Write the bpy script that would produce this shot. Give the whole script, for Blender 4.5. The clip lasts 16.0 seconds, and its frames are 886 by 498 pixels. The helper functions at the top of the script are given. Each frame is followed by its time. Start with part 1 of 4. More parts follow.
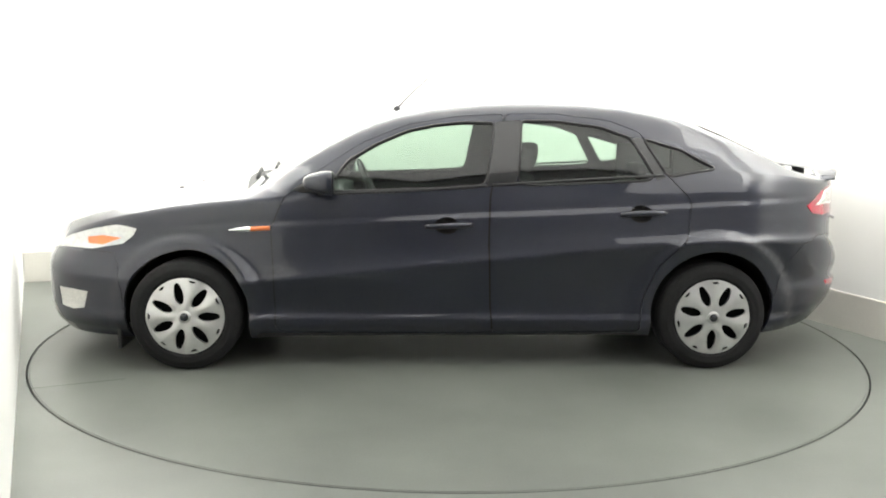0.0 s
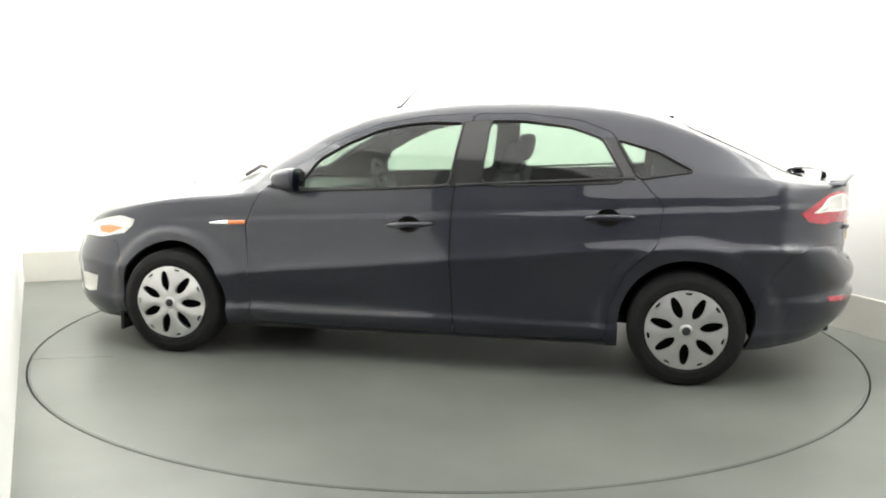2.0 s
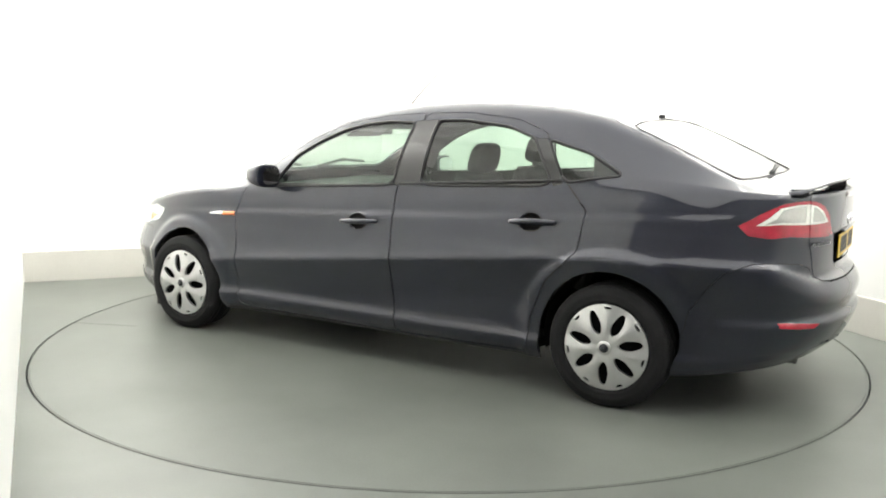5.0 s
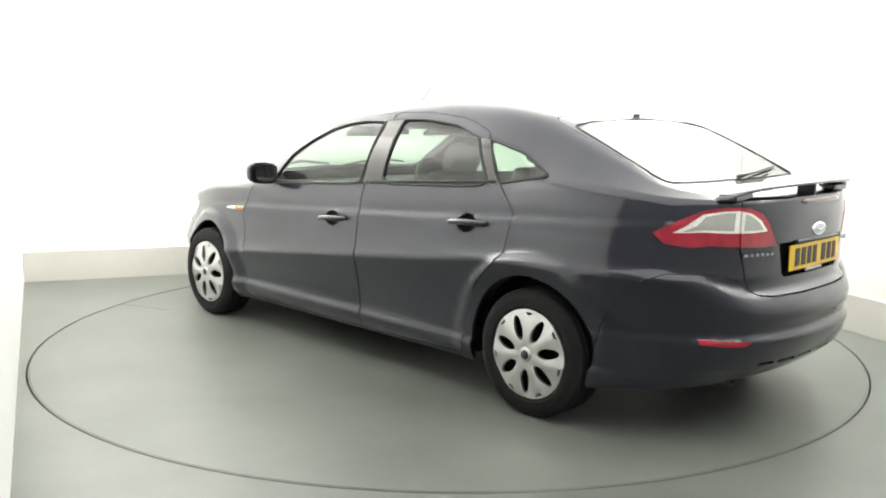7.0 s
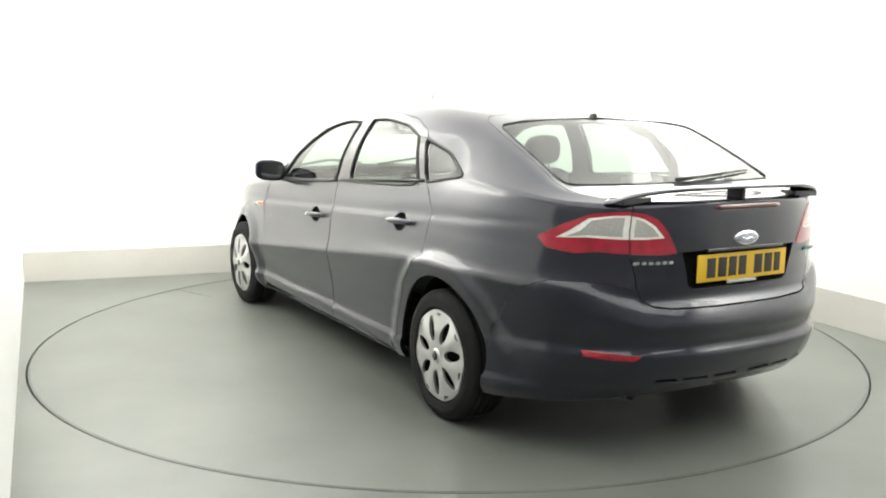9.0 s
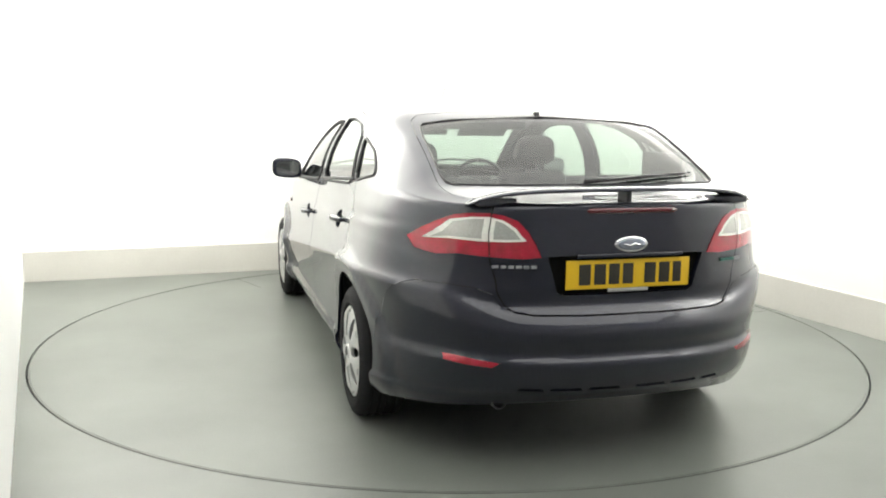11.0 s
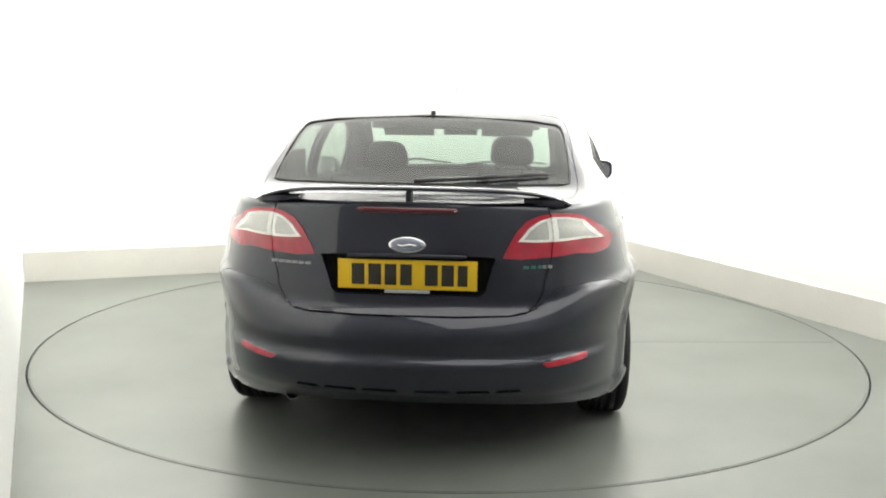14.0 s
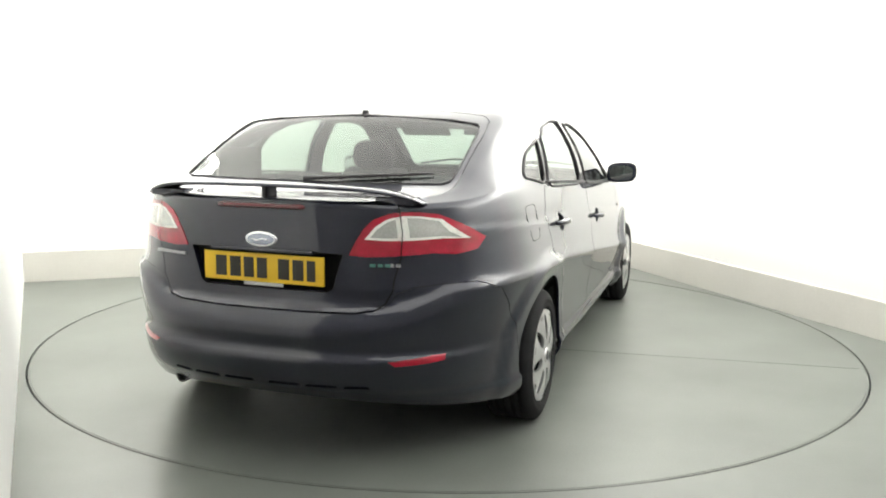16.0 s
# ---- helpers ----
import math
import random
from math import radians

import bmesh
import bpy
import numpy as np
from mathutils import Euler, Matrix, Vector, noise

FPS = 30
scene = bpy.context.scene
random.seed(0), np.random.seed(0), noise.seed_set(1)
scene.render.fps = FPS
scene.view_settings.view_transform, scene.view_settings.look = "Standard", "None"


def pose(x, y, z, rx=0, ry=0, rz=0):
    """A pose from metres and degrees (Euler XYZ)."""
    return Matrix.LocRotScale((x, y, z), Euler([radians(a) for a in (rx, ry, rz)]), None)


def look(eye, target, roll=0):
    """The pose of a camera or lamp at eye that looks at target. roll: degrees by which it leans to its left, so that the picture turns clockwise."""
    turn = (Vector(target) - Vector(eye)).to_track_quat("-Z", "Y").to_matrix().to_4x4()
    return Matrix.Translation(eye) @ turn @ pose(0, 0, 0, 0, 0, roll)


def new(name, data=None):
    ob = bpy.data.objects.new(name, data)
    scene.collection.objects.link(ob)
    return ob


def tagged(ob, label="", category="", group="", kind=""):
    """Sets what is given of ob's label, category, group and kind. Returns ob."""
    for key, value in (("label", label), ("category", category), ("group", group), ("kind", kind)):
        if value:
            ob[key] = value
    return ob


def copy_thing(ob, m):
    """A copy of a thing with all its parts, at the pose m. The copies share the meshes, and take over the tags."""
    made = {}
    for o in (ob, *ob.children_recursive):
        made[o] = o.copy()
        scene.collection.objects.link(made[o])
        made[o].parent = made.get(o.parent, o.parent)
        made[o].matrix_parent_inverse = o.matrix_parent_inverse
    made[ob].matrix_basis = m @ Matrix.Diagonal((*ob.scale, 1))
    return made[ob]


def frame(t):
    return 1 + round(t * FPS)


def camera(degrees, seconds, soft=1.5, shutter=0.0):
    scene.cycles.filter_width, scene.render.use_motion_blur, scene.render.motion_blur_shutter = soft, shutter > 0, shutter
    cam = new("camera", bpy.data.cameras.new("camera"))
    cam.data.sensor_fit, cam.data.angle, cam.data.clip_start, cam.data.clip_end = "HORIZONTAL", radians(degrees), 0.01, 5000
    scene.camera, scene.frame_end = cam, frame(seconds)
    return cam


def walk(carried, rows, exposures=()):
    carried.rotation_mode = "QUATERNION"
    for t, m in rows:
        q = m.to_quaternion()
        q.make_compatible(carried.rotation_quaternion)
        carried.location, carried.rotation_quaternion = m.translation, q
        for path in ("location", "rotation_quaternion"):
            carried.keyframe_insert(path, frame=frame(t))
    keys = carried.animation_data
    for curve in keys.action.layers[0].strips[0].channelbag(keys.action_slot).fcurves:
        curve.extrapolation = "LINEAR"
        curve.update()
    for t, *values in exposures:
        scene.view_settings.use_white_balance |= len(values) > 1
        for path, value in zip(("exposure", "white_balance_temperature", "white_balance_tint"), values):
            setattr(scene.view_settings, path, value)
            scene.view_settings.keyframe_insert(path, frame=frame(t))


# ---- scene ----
import functools

# ------------------------------------------------------------ camera
cam = camera(54.54, 16.0, soft=1.9)
EYE = (0.0, -5.427, 1.3465)
PAN, TILT = radians(-0.383), radians(8.55)
AIM = (EYE[0] + math.sin(PAN) * math.cos(TILT), EYE[1] + math.cos(PAN) * math.cos(TILT), EYE[2] - math.sin(TILT))
walk(cam, [(0, look(EYE, AIM, 0.695)), (16.0, look(EYE, AIM, 0.695))], exposures=[(0, 0.0), (16.0, 0.0)])

# ------------------------------------------------------------ light
world = bpy.data.worlds.new("booth_world")
world.use_nodes = True
scene.world = world
world.node_tree.nodes["Background"].inputs[0].default_value = (1, 1, 0.98, 1)
world.node_tree.nodes["Background"].inputs[1].default_value = 0.05

# the booth stands askew to the lens
BOOTH = radians(21.5)
CA, SA = math.cos(BOOTH), math.sin(BOOTH)
CEIL = 3.05


def booth(a, b, z=0.0):
    """A place from the distance along the back wall and the depth of the booth."""
    return Vector((a * CA - b * SA, a * SA + b * CA, z))


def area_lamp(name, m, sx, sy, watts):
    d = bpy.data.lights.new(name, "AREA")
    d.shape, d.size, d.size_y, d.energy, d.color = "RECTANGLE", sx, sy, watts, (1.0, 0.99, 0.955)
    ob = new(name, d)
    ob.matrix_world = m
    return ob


# an unseen ceiling lamp added as fill, and cove strips that wash the walls
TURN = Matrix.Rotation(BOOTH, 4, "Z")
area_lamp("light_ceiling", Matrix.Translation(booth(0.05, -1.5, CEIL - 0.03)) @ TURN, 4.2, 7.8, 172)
for a_, b_, length, spin, watts in ((-0.1, 2.05, 4.4, 0, 104), (1.93, -1.0, 6.4, -90, 222), (-1.95, 1.0, 2.8, 90, 104)):
    area_lamp("cove_strip", Matrix.Translation(booth(a_, b_, CEIL - 0.16)) @ TURN @ Matrix.Rotation(radians(spin), 4, "Z") @ Matrix.Rotation(radians(68), 4, "X"), length, 0.62, watts)


# ------------------------------------------------------------ materials
def mat(name, colour, rough=0.5, metal=0.0, coat=0.0, spec=0.5, grain=0.0, scale=40.0, bump=0.0, stain=0.0, stain_scale=2.0,
        rough_var=0.0, coat_ior=1.5, coat_rough=0.03):
    m = bpy.data.materials.new(name)
    m.use_nodes = True
    nt = m.node_tree
    p = nt.nodes["Principled BSDF"]
    p.inputs["Base Color"].default_value = (*colour, 1)
    p.inputs["Roughness"].default_value = rough
    p.inputs["Metallic"].default_value = metal
    p.inputs["Coat Weight"].default_value = coat
    p.inputs["Coat Roughness"].default_value = coat_rough
    p.inputs["Specular IOR Level"].default_value = spec
    p.inputs["Coat IOR"].default_value = coat_ior
    if not (grain or bump or stain or rough_var):
        return m
    co = nt.nodes.new("ShaderNodeTexCoord")
    fine = nt.nodes.new("ShaderNodeTexNoise")
    fine.inputs["Scale"].default_value, fine.inputs["Detail"].default_value = scale, 5
    nt.links.new(co.outputs["Object"], fine.inputs["Vector"])
    broad = nt.nodes.new("ShaderNodeTexNoise")
    broad.inputs["Scale"].default_value, broad.inputs["Detail"].default_value = stain_scale, 6
    nt.links.new(co.outputs["Object"], broad.inputs["Vector"])
    last = None
    for src, amount in ((fine, grain), (broad, stain)):
        if not amount:
            continue
        ramp = nt.nodes.new("ShaderNodeMapRange")
        ramp.inputs["From Min"].default_value, ramp.inputs["From Max"].default_value = 0.3, 0.7
        ramp.inputs["To Min"].default_value, ramp.inputs["To Max"].default_value = 1 - amount, 1 + amount
        nt.links.new(src.outputs["Fac"], ramp.inputs["Value"])
        mix = nt.nodes.new("ShaderNodeVectorMath")
        mix.operation = "SCALE"
        if last:
            nt.links.new(last, mix.inputs[0])
        else:
            mix.inputs[0].default_value = colour
        nt.links.new(ramp.outputs[0], mix.inputs["Scale"])
        last = mix.outputs[0]
    if last:
        nt.links.new(last, p.inputs["Base Color"])
    if rough_var:
        r = nt.nodes.new("ShaderNodeMapRange")
        r.inputs["From Min"].default_value, r.inputs["From Max"].default_value = 0.3, 0.7
        r.inputs["To Min"].default_value, r.inputs["To Max"].default_value = max(0.02, rough - rough_var), rough + rough_var
        nt.links.new(broad.outputs["Fac"], r.inputs["Value"])
        nt.links.new(r.outputs[0], p.inputs["Roughness"])
    if bump:
        b = nt.nodes.new("ShaderNodeBump")
        b.inputs["Strength"].default_value, b.inputs["Distance"].default_value = 1.0, bump
        nt.links.new(fine.outputs["Fac"], b.inputs["Height"])
        nt.links.new(b.outputs[0], p.inputs["Normal"])
    return m


def glass_mat(name, tint, gloss=1.0):
    """A thin pane: tinted clear, with a mirror's gloss at grazing angles."""
    m = bpy.data.materials.new(name)
    m.use_nodes = True
    nt = m.node_tree
    for n in list(nt.nodes):
        if n.type == "BSDF_PRINCIPLED":
            nt.nodes.remove(n)
    out = nt.nodes["Material Output"]
    clear = nt.nodes.new("ShaderNodeBsdfTransparent")
    clear.inputs[0].default_value = (*tint, 1)
    shine = nt.nodes.new("ShaderNodeBsdfGlossy")
    shine.inputs["Roughness"].default_value = 0.02
    shine.inputs[0].default_value = (gloss, gloss, gloss, 1)
    face = nt.nodes.new("ShaderNodeLayerWeight")
    face.inputs[0].default_value = 0.5
    power = nt.nodes.new("ShaderNodeMath")
    power.operation = "POWER"
    power.inputs[1].default_value = 5.0
    fres = nt.nodes.new("ShaderNodeMath")
    fres.operation = "MULTIPLY_ADD"
    fres.inputs[1].default_value, fres.inputs[2].default_value = 0.88, 0.05
    nt.links.new(face.outputs["Facing"], power.inputs[0])
    nt.links.new(power.outputs[0], fres.inputs[0])
    mix = nt.nodes.new("ShaderNodeMixShader")
    nt.links.new(fres.outputs[0], mix.inputs[0])
    nt.links.new(clear.outputs[0], mix.inputs[1])
    nt.links.new(shine.outputs[0], mix.inputs[2])
    nt.links.new(mix.outputs[0], out.inputs[0])
    return m


WALL = mat("white_wall_paint", (0.89, 0.89, 0.865), 0.6, stain=0.012, stain_scale=0.7, bump=0.0004, scale=120)
SKIRT = mat("off_white_skirting_paint", (0.60, 0.585, 0.54), 0.45, stain=0.05, stain_scale=1.5, grain=0.02, scale=60)
FLOOR = mat("grey_epoxy_floor", (0.136, 0.146, 0.132), 0.38, spec=0.42, stain=0.13, stain_scale=1.4, grain=0.04, scale=120)
DISC = mat("grey_turntable_paint", (0.136, 0.146, 0.132), 0.38, spec=0.42, stain=0.15, stain_scale=1.3, grain=0.05, scale=110)
# tone of the unseen wall behind the lens, set by what the paint mirrors
FRONT_GREY = mat("grey_curtain", (0.33, 0.33, 0.34), 0.8, stain=0.1, grain=0.05, scale=80)
# grey for the unseen near stretch of the left wall
SIDE_GREY = mat("grey_side_curtain", (0.30, 0.30, 0.305), 0.85, stain=0.12, stain_scale=1.5, grain=0.05, scale=80)
JOINT = mat("grey_joint_filler", (0.06, 0.062, 0.058), 0.6, grain=0.1, scale=60)
GAP = mat("dark_gap", (0.02, 0.022, 0.02), 0.9)
CEILING = mat("white_ceiling_paint", (0.84, 0.84, 0.82), 0.7, stain=0.01)
PAINT = mat("dark_grey_metallic_paint", (0.0095, 0.0115, 0.0230), 0.38, metal=0.5, coat=1.0, coat_rough=0.020, spec=0.2, coat_ior=1.63, grain=0.06, scale=900, stain=0.03, stain_scale=5)
GLOSS = mat("gloss_black_trim", (0.008, 0.008, 0.009), 0.22, coat=0.6, stain=0.1, stain_scale=8)
BLACK = mat("black_plastic_trim", (0.018, 0.018, 0.019), 0.5, grain=0.1, scale=400, bump=0.00005)
LINER = mat("black_inner_liner", (0.006, 0.006, 0.006), 0.95, spec=0.1)
RUBBER = mat("tyre_rubber", (0.015, 0.015, 0.0155), 0.85, spec=0.2, grain=0.12, scale=150, bump=0.0002, stain=0.15, stain_scale=9)
ALLOY = mat("silver_wheel_cover", (0.62, 0.62, 0.615), 0.28, metal=0.85, grain=0.03, scale=500, stain=0.05, stain_scale=20)
CHROME = mat("chrome", (0.80, 0.80, 0.82), 0.10, metal=1.0)
STEEL = mat("dark_steel", (0.10, 0.10, 0.10), 0.5, metal=0.8)
CLOTH = mat("charcoal_seat_cloth", (0.035, 0.036, 0.038), 0.9, grain=0.15, scale=500, bump=0.0003)
DASH = mat("charcoal_dashboard", (0.035, 0.035, 0.038), 0.7, grain=0.1, scale=300)
HEADLINE = mat("grey_headlining", (0.09, 0.09, 0.088), 0.9, grain=0.05, scale=200)
RED = mat("red_lamp_lens", (0.36, 0.004, 0.022), 0.14, coat=1.0, stain=0.18, stain_scale=22, grain=0.10, scale=120)
CLEAR = mat("clear_lamp_lens", (0.78, 0.77, 0.72), 0.16, coat=1.0, grain=0.10, scale=70, bump=0.0006)
HEADL = mat("clear_headlamp", (0.62, 0.62, 0.60), 0.12, metal=0.35, coat=1.0, grain=0.10, scale=45)
AMBER = mat("amber_lens", (0.80, 0.20, 0.05), 0.15, coat=1.0)
YELLOW = mat("yellow_number_plate", (0.66, 0.42, 0.010), 0.35, grain=0.03, scale=200)
LENS = mat("grey_ribbed_lens", (0.50, 0.50, 0.465), 0.26, metal=0.4, coat=1.0, grain=0.15, scale=140, bump=0.0008)
INK = mat("black_plate_bars", (0.02, 0.018, 0.012), 0.5)
BADGE = mat("dark_badge_enamel", (0.012, 0.014, 0.02), 0.3, metal=0.2, coat=1.0)
GREEN = mat("green_badge_enamel", (0.03, 0.15, 0.12), 0.3, coat=1.0)
PANE = glass_mat("green_tinted_glass", (0.56, 0.66, 0.59))
BACKPANE = glass_mat("green_tinted_rear_glass", (0.50, 0.565, 0.525))
MIRROR = mat("mirror_glass", (0.80, 0.82, 0.83), 0.02, metal=1.0)


# ------------------------------------------------------------ mesh helpers
def link(name, bm, material, parent=None, label="", smooth=True):
    me = bpy.data.meshes.new(name)
    bm.normal_update()
    for f in bm.faces:
        f.smooth = smooth
    bm.to_mesh(me)
    bm.free()
    for m in (material if isinstance(material, (list, tuple)) else [material]):
        me.materials.append(m)
    ob = new(name, me)
    if parent:
        ob.parent = parent
    if label:
        ob["label"] = label
    return ob


part = link


def box(bm, lo, hi, bevel=0.0, m=None):
    """A box between two corners, its edges bevelled."""
    r = bmesh.ops.create_cube(bm, size=1.0)["verts"]
    lo, hi = Vector(lo), Vector(hi)
    for v in r:
        v.co = Vector(((lo[i] + hi[i]) / 2 + v.co[i] * (hi[i] - lo[i]) for i in range(3)))
    if bevel:
        es = list({e for v in r for e in v.link_edges})
        g = bmesh.ops.bevel(bm, geom=es, offset=bevel, segments=2, affect="EDGES", profile=0.7)
        r = list({v for f in g["faces"] for v in f.verts} | {v for v in r if v.is_valid})
    if m:
        bmesh.ops.transform(bm, matrix=m, verts=[v for v in r if v.is_valid])
    return r


def prism(bm, outline, z0, z1):
    """A closed outline (x, y) drawn up from z0 to z1."""
    lo = [bm.verts.new((x, y, z0)) for x, y in outline]
    hi = [bm.verts.new((x, y, z1)) for x, y in outline]
    n = len(lo)
    bm.faces.new(lo[::-1]), bm.faces.new(hi)
    for i in range(n):
        bm.faces.new((lo[i], lo[(i + 1) % n], hi[(i + 1) % n], hi[i]))
    return lo + hi


def lathe(bm, profile, n=48, axis="y"):
    """Turns a profile (radius, along) about an axis."""
    rings = []
    for r, a in profile:
        ring = []
        for i in range(n):
            c, s = math.cos(2 * math.pi * i / n), math.sin(2 * math.pi * i / n)
            ring.append(bm.verts.new({"y": (r * c, a, r * s), "z": (r * c, r * s, a), "x": (a, r * c, r * s)}[axis]))
        rings.append(ring)
    for p, q in zip(rings, rings[1:]):
        for i in range(n):
            bm.faces.new((p[i], p[(i + 1) % n], q[(i + 1) % n], q[i]))
    bmesh.ops.recalc_face_normals(bm, faces=bm.faces)


def tube(bm, pts, radius, n=8, flat=1.0):
    """A rod along points."""
    pts = [Vector(p) for p in pts]
    rings = []
    for i, p in enumerate(pts):
        d = (pts[min(i + 1, len(pts) - 1)] - pts[max(i - 1, 0)]).normalized()
        a = d.cross(Vector((0, 0, 1)) if abs(d.z) < 0.95 else Vector((1, 0, 0))).normalized()
        b = d.cross(a)
        r = radius[i] if isinstance(radius, (list, tuple)) else radius
        rings.append([bm.verts.new(p + a * r * math.cos(2 * math.pi * k / n) + b * r * flat * math.sin(2 * math.pi * k / n)) for k in range(n)])
    for p, q in zip(rings, rings[1:]):
        for k in range(n):
            bm.faces.new((p[k], p[(k + 1) % n], q[(k + 1) % n], q[k]))
    bm.faces.new(rings[0][::-1]), bm.faces.new(rings[-1])
    bmesh.ops.recalc_face_normals(bm, faces=bm.faces)


# ------------------------------------------------------------ the booth
LEFT_BACK, LEFT_FRONT = (-2.70, 2.585), (-2.10, -5.6)
RIGHT, BACK, FRONT = 2.515, 2.585, -5.6
R_DISC = 2.4577


def slab(name, pts, material, label, category):
    """A wall, floor or ceiling: a flat outline of 8 corners given as two rings."""
    bm = bmesh.new()
    lo, hi = [bm.verts.new(p) for p in pts[0]], [bm.verts.new(p) for p in pts[1]]
    n = len(lo)
    bm.faces.new(lo[::-1]), bm.faces.new(hi)
    for i in range(n):
        bm.faces.new((lo[i], lo[(i + 1) % n], hi[(i + 1) % n], hi[i]))
    bmesh.ops.recalc_face_normals(bm, faces=bm.faces)
    return tagged(link(name, bm, material, smooth=False), label, category, kind="structure")


def wall(name, p, q, out, label, paint=None):
    (a0, b0), (a1, b1) = p, q
    oa, ob_ = out
    ring = [(a0, b0), (a1, b1), (a1 + oa, b1 + ob_), (a0 + oa, b0 + ob_)]
    return slab(name, ([booth(a, b, 0) for a, b in ring], [booth(a, b, CEIL) for a, b in ring]), paint or WALL, label, "wall")


wall("wall_back", LEFT_BACK, (RIGHT, BACK), (0, 0.12), "plain white painted back wall of the photo booth")
wall("wall_right", (RIGHT, BACK + 0.12), (RIGHT, FRONT - 0.12), (0.12, 0), "plain white painted side wall of the photo booth")
LEFT_MID = (-2.310, -2.70)
wall("wall_left", (LEFT_BACK[0], BACK + 0.12), LEFT_MID, (-0.12, 0), "plain white painted side wall of the photo booth")
# unseen stretch added in grey, so that the flank mirrors less white here
wall("wall_entrance", LEFT_MID, LEFT_FRONT, (-0.12, 0), "plain grey curtain beside the booth's entrance", SIDE_GREY)
# added out of view to close the booth; its grey dims the paint's reflections
wall("wall_front", (LEFT_FRONT[0] - 0.1, FRONT), (RIGHT, FRONT), (0, -0.12), "plain grey curtain closing the booth", FRONT_GREY)
ring = [(-2.9, BACK + 0.12), (-2.2, FRONT - 0.12), (RIGHT + 0.12, FRONT - 0.12), (RIGHT + 0.12, BACK + 0.12)]
slab("ceiling", ([booth(a, b, CEIL) for a, b in ring], [booth(a, b, CEIL + 0.1) for a, b in ring]), CEILING, "plain white ceiling over the photo booth", "ceiling")


def make_floor():
    """The floor with a round hole for the turntable."""
    bm = bmesh.new()
    n = 192
    inner = [bm.verts.new((math.cos(2 * math.pi * i / n) * (R_DISC + 0.006), math.sin(2 * math.pi * i / n) * (R_DISC + 0.006), 0)) for i in range(n)]
    corners = [booth(a, b) for a, b in ring]

    def far(d):
        best = None
        for i in range(4):
            p, q = corners[i].xy, corners[(i + 1) % 4].xy
            e = q - p
            den = d.x * e.y - d.y * e.x
            if abs(den) < 1e-9:
                continue
            k, m_ = (p.x * e.y - p.y * e.x) / den, (p.x * d.y - p.y * d.x) / den
            if k > 0 and -1e-6 <= m_ <= 1 + 1e-6 and (best is None or k < best):
                best = k
        return d * best
    outer = [bm.verts.new((*far(v.co.xy.normalized()), 0)) for v in inner]
    low = [bm.verts.new((v.co.x, v.co.y, -0.06)) for v in inner]
    for i in range(n):
        j = (i + 1) % n
        bm.faces.new((inner[i], outer[i], outer[j], inner[j]))
        bm.faces.new((inner[i], inner[j], low[j], low[i]))
    bmesh.ops.recalc_face_normals(bm, faces=bm.faces)
    tagged(link("floor", bm, FLOOR, smooth=False), "glossy grey painted floor round the turntable", "floor", kind="structure")
    bm = bmesh.new()
    bmesh.ops.create_circle(bm, cap_ends=True, segments=96, radius=R_DISC + 0.05)
    bmesh.ops.translate(bm, vec=(0, 0, -0.058), verts=bm.verts)
    tagged(link("turntable_pit", bm, GAP, smooth=False), "dark pit under the turntable's rim", "pit", kind="structure")


make_floor()


def skirting(name, p, q, out, label):
    """A kick board with a rounded top edge against a wall."""
    bm = bmesh.new()
    p, q = booth(*p), booth(*q)
    o = booth(*out).normalized()
    prof = [(0, 0.0), (0, 0.240), (0.002, 0.246), (0.006, 0.248), (0.021, 0.248), (0.021, 0.0)]
    ends = [[bm.verts.new(e + o * d + Vector((0, 0, z + 0.001))) for d, z in prof] for e in (p, q)]
    n = len(prof)
    for i in range(n):
        bm.faces.new((ends[0][i], ends[0][(i + 1) % n], ends[1][(i + 1) % n], ends[1][i]))
    bm.faces.new(ends[0]), bm.faces.new(ends[1][::-1])
    bmesh.ops.recalc_face_normals(bm, faces=bm.faces)
    return tagged(link(name, bm, SKIRT, smooth=False), label, "baseboard", kind="structure")


skirting("baseboard", (LEFT_BACK[0] + 0.02, BACK - 0.022), (RIGHT, BACK - 0.022), (0, 1), "tall off-white painted kick board along the back wall")
skirting("baseboard", (RIGHT - 0.010, BACK - 0.025), (RIGHT - 0.010, FRONT + 0.02), (1, 0), "tall off-white painted kick board along the side wall")


def make_turntable():
    bm = bmesh.new()
    n = 192
    lathe(bm, [(0.0005, 0.0), (0.6, 0.0), (1.4, 0.0), (2.2, 0.0), (R_DISC - 0.0145, 0.0), (R_DISC - 0.0145, -0.04)], n, "z")
    table = tagged(link("turntable", bm, DISC, smooth=False), "large round grey painted car turntable flush with the floor", "turntable")
    bm = bmesh.new()
    lathe(bm, [(R_DISC - 0.013, -0.04), (R_DISC - 0.013, -0.001), (R_DISC - 0.005, -0.001), (R_DISC - 0.004, -0.003), (R_DISC - 0.004, -0.05)], n, "z")
    link("edge_ring", bm, DISC, table, "grey painted edge ring", smooth=False)
    # joints between the deck's plates
    for (xa, ya), (xb, yb) in (((-0.24, -0.45), (0.006, -2.42)), ((1.72, 1.055), (2.13, 1.215))):
        n = Vector((ya - yb, xb - xa)).normalized() * 0.003
        bm = bmesh.new()
        prism(bm, [(xa - n.x, ya - n.y), (xb - n.x, yb - n.y), (xb + n.x, yb + n.y), (xa + n.x, ya + n.y)], -0.003, 0.0006)
        link("plate_joint", bm, JOINT, table, "thin dark joint between deck plates", smooth=False)
    return table


TURNTABLE = make_turntable()


